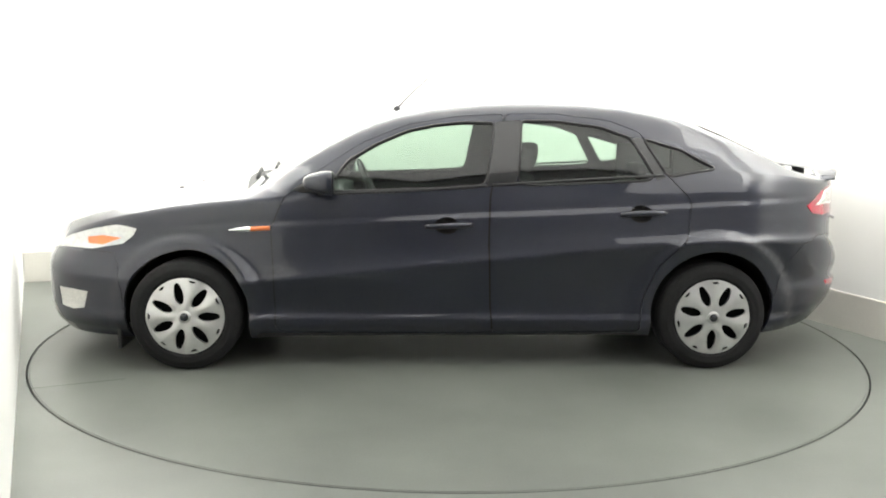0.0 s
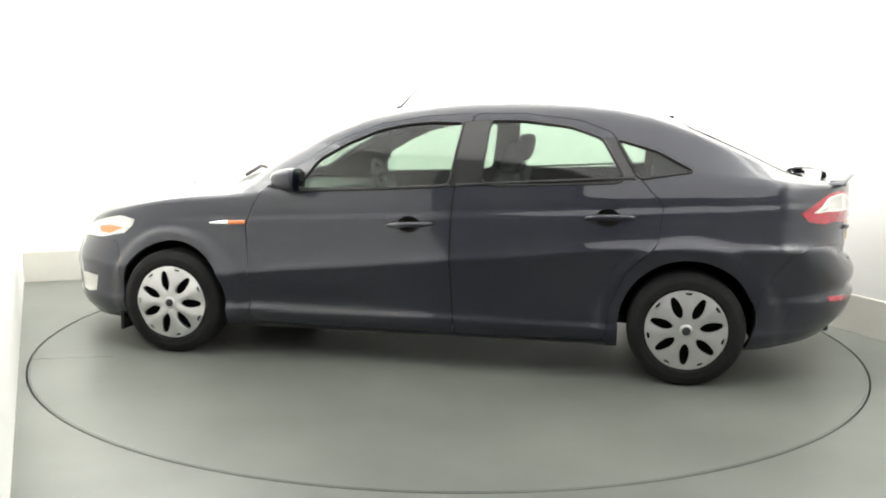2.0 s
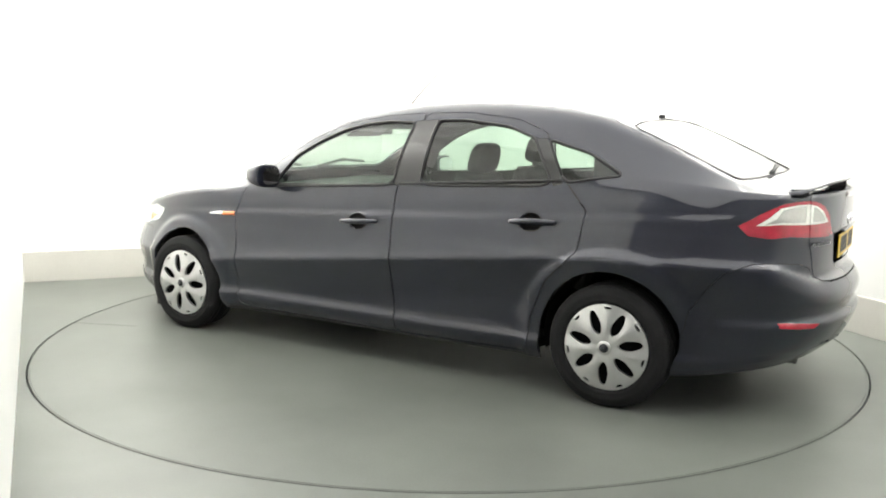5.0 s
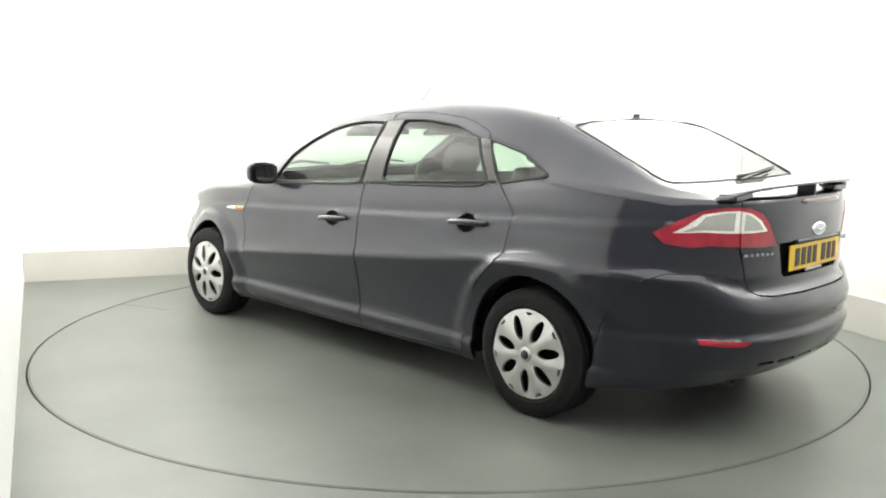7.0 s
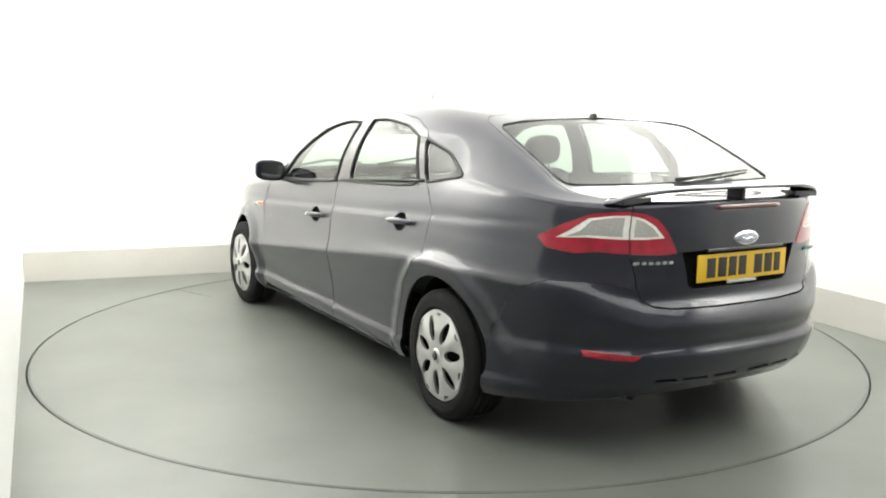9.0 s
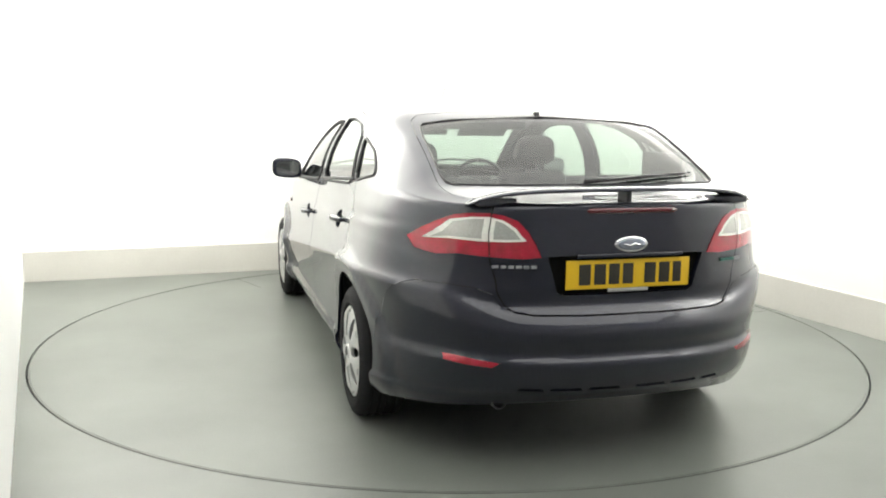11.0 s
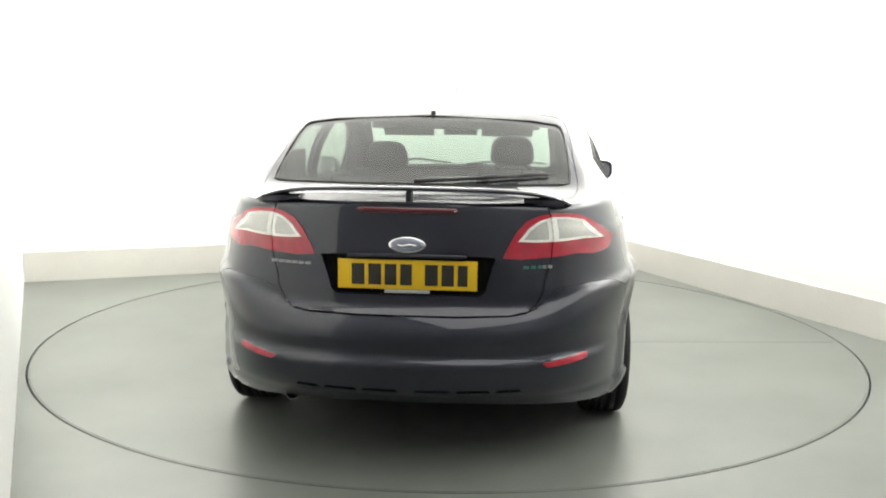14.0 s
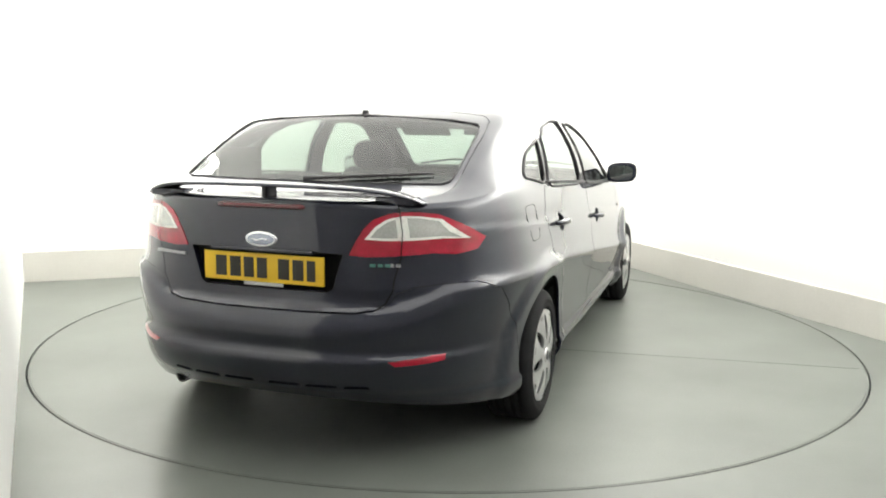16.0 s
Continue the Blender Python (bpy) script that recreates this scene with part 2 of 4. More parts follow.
# ------------------------------------------------------------ the car's surface
# x forward, y to its left, z up; the origin lies on the ground midway between the axles
def curve(table):
    """A smooth monotone-ish curve through (x, value) pairs."""
    t = sorted(table)
    xs, ys = np.array([p[0] for p in t], float), np.array([p[1] for p in t], float)
    d = np.diff(ys) / np.diff(xs)
    m = np.empty_like(xs)
    m[0], m[-1] = d[0], d[-1]
    for i in range(1, len(xs) - 1):
        m[i] = 0 if d[i - 1] * d[i] <= 0 else 2 * d[i - 1] * d[i] / (d[i - 1] + d[i])

    def f(x):
        if x <= xs[0]:
            return float(ys[0])
        if x >= xs[-1]:
            return float(ys[-1])
        i = int(np.searchsorted(xs, x) - 1)
        h = xs[i + 1] - xs[i]
        s = (x - xs[i]) / h
        return float(ys[i] * (1 + 2 * s) * (1 - s) ** 2 + m[i] * h * s * (1 - s) ** 2 + ys[i + 1] * s * s * (3 - 2 * s) + m[i + 1] * h * s * s * (s - 1))
    return f


AXLE_F, AXLE_R, HUB_Z, TYRE_R = 1.425, -1.425, 0.296, 0.298
XCF, XCR, NF, NR = 1.0, -1.50, 2.7, 2.6
nose = curve([(0.12, 2.30), (0.2, 2.365), (0.35, 2.39), (0.5, 2.385), (0.6, 2.35), (0.66, 2.30)])
tail = curve([(0.20, -2.20), (0.28, -2.285), (0.33, -2.340), (0.40, -2.374), (0.445, -2.384), (0.456, -2.381), (0.466, -2.366), (0.48, -2.362), (0.52, -2.368), (0.58, -2.380), (0.63, -2.380), (0.68, -2.368), (0.715, -2.349), (0.730, -2.332), (0.738, -2.318),
              (0.76, -2.314), (0.90, -2.326), (1.0, -2.330), (1.06, -2.325)])
flank = curve([(0.12, 0.825), (0.17, 0.852), (0.20, 0.880), (0.25, 0.906), (0.285, 0.910), (0.30, 0.899), (0.33, 0.896), (0.37, 0.898), (0.42, 0.904), (0.50, 0.917), (0.56, 0.928), (0.585, 0.9335), (0.593, 0.9335), (0.602, 0.930),
               (0.62, 0.9235), (0.66, 0.913), (0.70, 0.906), (0.76, 0.899), (0.82, 0.893), (0.87, 0.886), (0.92, 0.878), (0.98, 0.866), (1.03, 0.850), (1.08, 0.830)])
belt = curve([(-2.36, 1.034), (-2.25, 1.032), (-2.1, 1.034), (-1.8, 1.055), (-1.5, 1.060), (-1.19, 1.047), (-0.67, 1.018), (-0.38, 0.999), (-0.07, 0.977), (0.23, 0.955), (0.57, 0.938), (0.9, 0.918),
              (1.1, 0.912), (1.4, 0.885), (1.8, 0.815), (2.1, 0.735), (2.3, 0.660), (2.39, 0.62)])
under = curve([(-2.36, 0.278), (-2.2, 0.240), (-1.9, 0.208), (-1.7, 0.195), (0.9, 0.172), (1.8, 0.150), (2.2, 0.135), (2.39, 0.150)])
rail_z = curve([(-2.36, 1.038), (-2.2, 1.046), (-2.06, 1.062), (-1.95, 1.084), (-1.74, 1.180), (-1.47, 1.298), (-1.19, 1.390), (-0.9, 1.430), (-0.59, 1.440), (-0.27, 1.432), (-0.055, 1.412),
                (0.255, 1.366), (0.506, 1.290), (0.7, 1.196), (0.89, 1.084), (1.02, 0.995), (1.12, 0.955), (1.4, 0.930), (1.8, 0.862), (2.1, 0.778), (2.3, 0.692), (2.39, 0.630)])
rail_y = curve([(-2.4, 0.60), (-1.95, 0.655), (-1.6, 0.650), (-1.3, 0.640), (-0.9, 0.640), (-0.5, 0.645), (0.0, 0.650), (0.5, 0.675), (0.9, 0.71), (1.1, 0.72), (1.5, 0.70), (2.0, 0.62), (2.4, 0.5)])
crown = curve([(-2.36, 1.036), (-2.28, 1.048), (-2.1, 1.056), (-1.98, 1.072), (-1.9, 1.108), (-1.6, 1.262), (-1.37, 1.368), (-1.2, 1.412), (-1, 1.442), (-0.72, 1.466), (-0.47, 1.473), (-0.22, 1.469),
               (0, 1.456), (0.25, 1.420), (0.42, 1.373), (0.75, 1.218), (1.1, 1.018), (1.17, 0.990), (1.25, 0.980), (1.47, 0.955), (1.9, 0.868), (2.19, 0.770), (2.32, 0.695), (2.39, 0.630)])

# plan outline of one side, from the middle of the nose to the middle of the tail
def _plan():
    rows = []
    for i in range(241):
        a = math.pi / 2 * i / 240
        rows.append(("f", math.cos(a) ** (2 / NF), math.sin(a) ** (2 / NF)))
    for i in range(1, 120):
        rows.append(("m", XCF + (XCR - XCF) * i / 120, 1.0))
    for i in range(241):
        a = math.pi / 2 * (1 - i / 240)
        rows.append(("r", math.cos(a) ** (2 / NR), math.sin(a) ** (2 / NR)))
    ref = []
    for k, c, s in rows:
        ref.append((XCF + (2.38 - XCF) * c if k == "f" else c if k == "m" else XCR + (-2.36 - XCR) * c, 0.93 * s))
    u = [0.0]
    for p, q in zip(ref, ref[1:]):
        u.append(u[-1] + math.hypot(q[0] - p[0], q[1] - p[1]))
    return rows, np.array(ref), np.array(u)


PLAN, REF, U = _plan()
LENGTH = float(U[-1])
_X, _Y = REF[:, 0], REF[:, 1]
_IF, _IR = 240, 240 + 119 + 1


def ux(x):
    """The way along the outline at which the side stands at x."""
    return float(np.interp(-x, -_X, U))


def uy(y):
    """The way along the outline at which the tail stands at half-width y."""
    return float(np.interp(-y, -_Y[_IR:], U[_IR:]))


def uyf(y):
    return float(np.interp(y, _Y[:_IF], U[:_IF]))


def xu(u):
    return float(np.interp(u, U, _X))


def plan_at(u):
    i = min(max(int(np.searchsorted(U, u) - 1), 0), len(U) - 2)
    return i, (u - U[i]) / (U[i + 1] - U[i])


def plan_point(i, z):
    k, c, s = PLAN[i]
    x = XCF + (nose(z) - XCF) * c if k == "f" else c if k == "m" else XCR + (tail(z + dip(s, z)) - XCR) * c
    return x, s


def ease(a, b, x):
    t = min(max((x - a) / (b - a), 0.0), 1.0)
    return t * t * (3 - 2 * t)


def dip(s, z):
    """The bumper's shelf runs lower in the middle of the tail than at its corners."""
    return 0.088 * (1 - ease(0.50, 0.88, s)) * ease(0.46, 0.62, z) * (1 - ease(0.68, 0.95, z))


def crease(x, z):
    """The line that rises along the doors to the tail lamps: the sheet below it stands out."""
    zc = 0.836 - 0.051 * x
    return 0.0075 * (1 - ease(zc - 0.007, zc + 0.010, z)) * ease(0.55, 0.80, z) * ease(1.75, 1.05, x)


def swell(x, z):
    """The flared lips round the wheels."""
    out = 0.0
    for ax in (AXLE_F, AXLE_R):
        r = math.hypot(x - ax, (z - 0.30))
        edge = 0.445 if ax < 0 else 0.405
        t = min(max((edge + 0.03 - r) / 0.04, 0), 1)
        out += (0.026 if ax > 0 else 0.020) * t * t * (3 - 2 * t)
    return out


def low(u, z):
    """A point of the flank, bumper or tail at height z."""
    i, f = plan_at(u)
    zb = min(z, 1.1)
    (xa, sa), (xb, sb) = plan_point(i, zb), plan_point(i + 1, zb)
    x, s = xa + (xb - xa) * f, sa + (sb - sa) * f
    lean = 0.097 * max(-1.3, min(1.1, x)) * min(1, max(0, (0.86 - z) / 0.15)) * min(1, max(0, (z - 0.3) / 0.15))
    w = flank(z + lean)
    w -= 0.045 * max(0.0, (z - 0.55)) * max(0, min(1, (x - 1.0) / 0.8))
    w += crease(x, z) - 0.014 * max(0.0, -x - 0.6) ** 2
    y = w * s
    if s > 0.8:
        y += swell(x, z) * (s - 0.8) / 0.2
    return Vector((x, y, z))


@functools.lru_cache(maxsize=None)
def shoulder(u):
    return low(u, belt(xu(u)))


@functools.lru_cache(maxsize=None)
def rail(u):
    p = shoulder(u)
    x = p.x
    y = min(rail_y(x), p.y * 0.86)
    z = max(rail_z(x), p.z + 0.004)
    return Vector((x, y, z))


def side(u, q):
    """Between shoulder (q 0) and roof rail (q 1)."""
    a, b = shoulder(u), rail(u)
    p = a.lerp(b, q)
    h = b.z - a.z
    p.y += (0.10 - 0.09 * ease(-0.95, -1.45, a.x)) * h * math.sin(math.pi * q)
    return p


def top(u, t):
    """Between roof rail (t 0) and the middle (t 1)."""
    a = rail(u)
    c = max(crown(a.x), a.z)
    k = 1 - (1 - t) ** 2.1
    return Vector((a.x, a.y * (1 - t), a.z + (c - a.z) * k))


# one sheet: v 0..1 flank (by height), 1..2 side of the cabin, 2..3 top
def sheet(u, v):
    if v <= 1:
        b, t = under(xu(u)), belt(xu(u))
        return low(u, b + (t - b) * v)
    if v <= 2:
        return side(u, v - 1)
    return top(u, v - 2)


def skin(u, v):
    """The sheet with its ridges at shoulder and rail eased."""
    for r, w in ((1.0, 0.10), (2.0, 0.16)):
        d = (v - r) / w
        if -1 < d < 1:
            a, m, b = sheet(u, r - w), sheet(u, r), sheet(u, r + w)
            s = (d + 1) / 2
            p0, p2 = a, b
            p1 = m
            return p0 * (1 - s) ** 2 + p1 * 2 * s * (1 - s) + p2 * s * s
    return sheet(u, v)


def vz(u, z):
    """The sheet's v at height z of the flank."""
    b, t = under(xu(u)), belt(xu(u))
    return (z - b) / (t - b)


def flank_pt(x, z):
    u = ux(x)
    return (u, vz(u, z))


def tail_pt(y, z):
    u = uy(y)
    return (u, vz(u, z))


def cabin_pt(x, z):
    """A point of the cabin's side or top from its side view."""
    u = ux(x)
    a, b = shoulder(u), rail(u)
    if z < a.z:
        return (u, vz(u, z))
    return (u, 1 + (z - a.z) / (b.z - a.z))


def top_pt(x, y):
    u = ux(x)
    return (u, 2 + 1 - y / rail(u).y)


def rounded(pts, n=6, r=0.25):
    """A closed outline with its corners rounded."""
    out = []
    m = len(pts)
    for i in range(m):
        p, c, q = Vector(pts[i - 1]), Vector(pts[i]), Vector(pts[(i + 1) % m])
        a, b = c.lerp(p, r), c.lerp(q, r)
        for k in range(n + 1):
            s = k / n
            out.append(a * (1 - s) ** 2 + c * 2 * s * (1 - s) + b * s * s)
    return [tuple(p) for p in out]


def dense(pts, fn, step=0.06):
    """An outline in the car's measures, taken to the sheet, with its long edges divided."""
    out = []
    m = len(pts)
    for i in range(m):
        p, q = Vector(pts[i]), Vector(pts[(i + 1) % m])
        k = max(1, int((q - p).length / step))
        for j in range(k):
            out.append(fn(*p.lerp(q, j / k)))
    return out


def inside(poly, x, y):
    c = False
    j = len(poly) - 1
    for i in range(len(poly)):
        (xi, yi), (xj, yj) = poly[i], poly[j]
        if (yi > y) != (yj > y) and x < (xj - xi) * (y - yi) / (yj - yi) + xi:
            c = not c
        j = i
    return c


def grown(poly, du, dv):
    """The outline pushed out by du along and dv across."""
    area = sum(poly[i - 1][0] * poly[i][1] - poly[i][0] * poly[i - 1][1] for i in range(len(poly)))
    sg = 1 if area > 0 else -1
    out = []
    m = len(poly)
    for i in range(m):
        p, c, q = poly[i - 1], poly[i], poly[(i + 1) % m]
        n = Vector((0, 0))
        for a, b in ((p, c), (c, q)):
            e = Vector(((b[0] - a[0]) / du, (b[1] - a[1]) / dv))
            if e.length > 1e-9:
                e.normalize()
                n += Vector((e.y, -e.x))
        if n.length > 1e-9:
            n.normalize()
        out.append((c[0] + sg * n.x * du, c[1] + sg * n.y * dv))
    return out


class Sheet:
    """A flat net of the car's half skin that is cut along outlines and then wrapped into shape."""

    def __init__(self):
        self.bm = bmesh.new()
        us = [0.0]
        while us[-1] < LENGTH - 0.02:
            us.append(us[-1] + 0.034)
        us[-1] = LENGTH
        vs = [i / 58 for i in range(58)] + [1 + i / 12 for i in range(12)] + [2 + i / 14 for i in range(15)]
        net = [[self.bm.verts.new((u, v, 0)) for v in vs] for u in us]
        for i in range(len(us) - 1):
            for j in range(len(vs) - 1):
                self.bm.faces.new((net[i][j], net[i + 1][j], net[i + 1][j + 1], net[i][j + 1]))

    def cut(self, poly):
        bm = self.bm
        us, vs = [p[0] for p in poly], [p[1] for p in poly]
        lo, hi = (min(us) - 0.05, min(vs) - 0.06), (max(us) + 0.05, max(vs) + 0.1)
        near = [f for f in bm.faces if lo[0] < f.verts[0].co.x < hi[0] and lo[1] < f.verts[0].co.y < hi[1] or
                lo[0] < f.verts[2].co.x < hi[0] and lo[1] < f.verts[2].co.y < hi[1]]
        m = len(poly)
        for i in range(m):
            a, b = poly[i], poly[(i + 1) % m]
            d = Vector((b[0] - a[0], b[1] - a[1], 0))
            if d.length < 1e-5:
                continue
            x0, x1 = min(a[0], b[0]), max(a[0], b[0])
            y0, y1 = min(a[1], b[1]), max(a[1], b[1])
            no = Vector((d.y, -d.x, 0)).normalized()
            hit = []
            for f in near:
                cs = [v.co for v in f.verts]
                if max(c.x for c in cs) < x0 or min(c.x for c in cs) > x1 or max(c.y for c in cs) < y0 or min(c.y for c in cs) > y1:
                    continue
                s = [(c.x - a[0]) * no.x + (c.y - a[1]) * no.y for c in cs]
                if min(s) < -1e-6 and max(s) > 1e-6:
                    hit.append(f)
            if not hit:
                continue
            geom = list({e for f in hit for e in f.edges}) + list({v for f in hit for v in f.verts}) + hit
            r = bmesh.ops.bisect_plane(bm, geom=geom, dist=1e-7, plane_co=(a[0], a[1], 0), plane_no=no)
            near = [f for f in near if f.is_valid]
            seen = set(near)
            for e in r["geom_cut"]:
                if isinstance(e, bmesh.types.BMEdge):
                    for f in e.link_faces:
                        if f not in seen:
                            seen.add(f)
                            near.append(f)


def wrap(faces, sides=(1, -1), lift=0.0, lip=0.012, back=False):
    """The faces of the net, wrapped into shape on the named sides, with turned-in edges."""
    bm = bmesh.new()
    for sgn in sides:
        seen = {}
        for f in faces:
            vs = []
            for v in f:
                key = (round(v[0], 6), round(v[1], 6))
                if key not in seen:
                    p = skin(*v).copy()
                    if lift:
                        e = 0.004
                        pu = skin(min(v[0] + e, LENGTH), v[1]) - skin(max(v[0] - e, 0), v[1])
                        pv = skin(v[0], min(v[1] + e, 3)) - skin(v[0], max(v[1] - e, 0))
                        n = pu.cross(pv)
                        if n.length > 1e-12:
                            p += n.normalized() * lift
                    seen[key] = bm.verts.new((p.x, p.y * sgn, p.z))
                vs.append(seen[key])
            if sgn < 0:
                vs = vs[::-1]
            vs = [v for i, v in enumerate(vs) if v not in vs[:i]]
            if len(vs) > 2:
                try:
                    bm.faces.new(vs)
                except ValueError:
                    pass
    bmesh.ops.remove_doubles(bm, verts=bm.verts, dist=0.0006)
    bmesh.ops.triangulate(bm, faces=[f for f in bm.faces if len(f.verts) > 4])
    bm.normal_update()
    if lip:
        rim = [e for e in bm.edges if e.is_boundary]
        norms = {v: v.normal.copy() for e in rim for v in e.verts}
        r = bmesh.ops.extrude_edge_only(bm, edges=rim)
        ws = [g for g in r["geom"] if isinstance(g, bmesh.types.BMVert)]
        for w in ws:
            near = min(norms, key=lambda v: (v.co - w.co).length_squared) if len(norms) < 40 else None
            n = norms[near] if near else None
            if n is None:
                for e in w.link_edges:
                    o = e.other_vert(w)
                    if o in norms and (o.co - w.co).length < 1e-7:
                        n = norms[o]
                        break
            if n is not None:
                w.co -= n * lip
        for e in rim:
            e.smooth = False
    bm.normal_update()
    return bm


# ------------------------------------------------------------ outlines on the skin
def ring_pts(ax, r, n=28):
    return [(ax + r * math.cos(2 * math.pi * i / n), 0.30 + r * math.sin(2 * math.pi * i / n)) for i in range(n)]


def arch(ax, r):
    pts = []
    for i in range(33):
        a = math.pi * i / 32
        pts.append((ax + r * math.cos(a), 0.315 + r * math.sin(a)))
    pts += [(ax - r * 1.0, 0.02), (ax + r * 1.0, 0.02)]
    return dense(pts, flank_pt, 0.2)


OUT = {}
OUT["arch_front"] = arch(AXLE_F, 0.338)
OUT["arch_rear"] = arch(AXLE_R, 0.345)
OUT["front_glass"] = dense(rounded([(0.685, 0.962), (-0.172, 0.996), (-0.228, 1.332), (-0.05, 1.334), (0.10, 1.318), (0.25, 1.284), (0.41, 1.215), (0.565, 1.125)], 3, 0.12), cabin_pt)
OUT["rear_glass"] = dense(rounded([(-0.345, 1.008), (-1.095, 1.046), (-0.965, 1.262), (-0.80, 1.318), (-0.55, 1.347), (-0.372, 1.345)], 4, 0.12), cabin_pt)
OUT["quarter_glass"] = dense(rounded([(-1.158, 1.058), (-1.44, 1.098), (-1.25, 1.198), (-1.035, 1.258)], 4, 0.14), cabin_pt)
OUT["pillar"] = dense([(-0.176, 1.000), (-0.338, 1.010), (-0.366, 1.350), (-0.232, 1.338)], cabin_pt)
OUT["divider"] = dense([(-1.100, 1.046), (-1.150, 1.056), (-1.028, 1.262), (-0.972, 1.264)], cabin_pt)
OUT["front_door"] = dense(rounded([(0.950, 0.205), (0.952, 0.5), (0.968, 0.76), (0.905, 0.925), (0.70, 1.085), (0.50, 1.215), (0.25, 1.318), (-0.02, 1.368), (-0.278, 1.382), (-0.192, 0.95),
                              (-0.185, 0.70), (-0.200, 0.35), (-0.213, 0.200)], 3, 0.10), cabin_pt)
OUT["rear_door"] = dense(rounded([(-0.200, 0.95), (-0.286, 1.383), (-0.55, 1.386), (-0.85, 1.352), (-1.015, 1.292), (-1.150, 1.075), (-1.285, 0.93), (-1.262, 0.735), (-1.110, 0.585), (-1.030, 0.40),
                             (-1.015, 0.215), (-0.221, 0.200), (-0.208, 0.35), (-0.193, 0.70)], 3, 0.10), cabin_pt)
OUT["tail_lamp"] = [flank_pt(-1.985, 0.899), flank_pt(-2.07, 0.952)] + [tail_pt(y, z) for y, z in
                   ((0.72, 1.002), (0.66, 1.016), (0.60, 1.018), (0.55, 1.007), (0.49, 0.980), (0.44, 0.937), (0.405, 0.887), (0.380, 0.844), (0.45, 0.838), (0.57, 0.842), (0.68, 0.850))] + \
                   [flank_pt(-2.12, 0.842), flank_pt(-2.03, 0.856)]
OUT["lamp_clear"] = [flank_pt(-2.055, 0.900), flank_pt(-2.10, 0.932)] + [tail_pt(y, z) for y, z in
                    ((0.73, 0.978), (0.66, 0.994), (0.60, 0.997), (0.545, 0.982), (0.49, 0.950), (0.445, 0.905), (0.52, 0.900), (0.62, 0.900), (0.72, 0.905))]
HALF = LENGTH + 0.05
OUT["tailgate"] = [(HALF, vz(LENGTH, 0.630))] + [tail_pt(y, z) for y, z in ((0.2, 0.630), (0.40, 0.632), (0.47, 0.640), (0.500, 0.662), (0.530, 0.74), (0.570, 0.835), (0.584, 0.92), (0.590, 0.985))] + \
                  [(uy(0.60), 1.3), (uy(0.62), 1.6), (ux(-2.06), 1.86), (ux(-1.95), 1.97), (ux(-1.7), 2.0), (ux(-1.5), 2.0), (ux(-1.34), 2.03), (ux(-1.30), 2.10), (ux(-1.285), 2.4), (ux(-1.28), 3.05), (HALF, 3.05)]
OUT["back_window"] = [(ux(x), v) for x, v in ((-1.962, 3.05), (-1.962, 2.6), (-1.955, 2.3), (-1.945, 2.10), (-1.925, 2.055), (-1.87, 2.04), (-1.7, 2.045), (-1.52, 2.055), (-1.43, 2.07), (-1.405, 2.10), (-1.39, 2.3), (-1.38, 3.05))]
OUT["windscreen"] = [(ux(x), v) for x, v in ((0.30, 3.05), (0.30, 2.4), (0.325, 2.16), (0.40, 2.10), (0.7, 2.09), (0.98, 2.09), (1.03, 2.14), (1.09, 2.5), (1.11, 3.05))]
OUT["bonnet"] = [(ux(x), v) for x, v in ((1.16, 3.05), (1.15, 2.4), (1.13, 1.9), (1.2, 1.72), (1.6, 1.65), (2.0, 1.62))] + [(uyf(0.55), 1.5), (uyf(0.3), 1.3), (-0.05, 1.2), (-0.05, 3.05)]
OUT["rear_bumper"] = [flank_pt(-1.700, 0.08), flank_pt(-1.765, 0.40), flank_pt(-1.800, 0.52), flank_pt(-1.86, 0.62), flank_pt(-1.93, 0.69), flank_pt(-2.02, 0.722)] + \
                     [tail_pt(y, z) for y, z in ((0.8, 0.732), (0.7, 0.731), (0.6, 0.722), (0.54, 0.70), (0.515, 0.655), (0.47, 0.634), (0.4, 0.6255), (0.2, 0.6235))] + [(HALF, vz(LENGTH, 0.6235)), (HALF, -0.3)]
OUT["front_bumper"] = [(-0.05, -0.3), (-0.05, vz(0.0, 0.60)), (uyf(0.5), vz(uyf(0.5), 0.60)), flank_pt(2.1, 0.62), flank_pt(1.85, 0.615), flank_pt(1.80, 0.55), flank_pt(1.775, 0.42), flank_pt(1.76, 0.05)]
OUT["head_lamp"] = [flank_pt(1.735, 0.752), flank_pt(1.86, 0.772), flank_pt(2.02, 0.745), flank_pt(2.18, 0.700), (uyf(0.52), 0.97), (uyf(0.42), 0.93), (uyf(0.45), vz(uyf(0.45), 0.60)), flank_pt(2.2, 0.620), flank_pt(2.0, 0.630), flank_pt(1.82, 0.668), flank_pt(1.755, 0.715)]
OUT["fog_recess"] = [flank_pt(2.19, 0.292), flank_pt(2.20, 0.396), flank_pt(2.08, 0.400), flank_pt(1.985, 0.396), flank_pt(2.02, 0.300), flank_pt(2.10, 0.284)]
OUT["grille"] = [(-0.05, vz(0, 0.20)), (-0.05, vz(0, 0.45)), (uyf(0.34), vz(uyf(0.34), 0.43)), (uyf(0.42), vz(uyf(0.42), 0.21))]
OUT["upper_grille"] = [(-0.05, vz(0, 0.535)), (-0.05, vz(0, 0.595)), (uyf(0.33), vz(uyf(0.33), 0.59)), (uyf(0.30), vz(uyf(0.30), 0.535))]
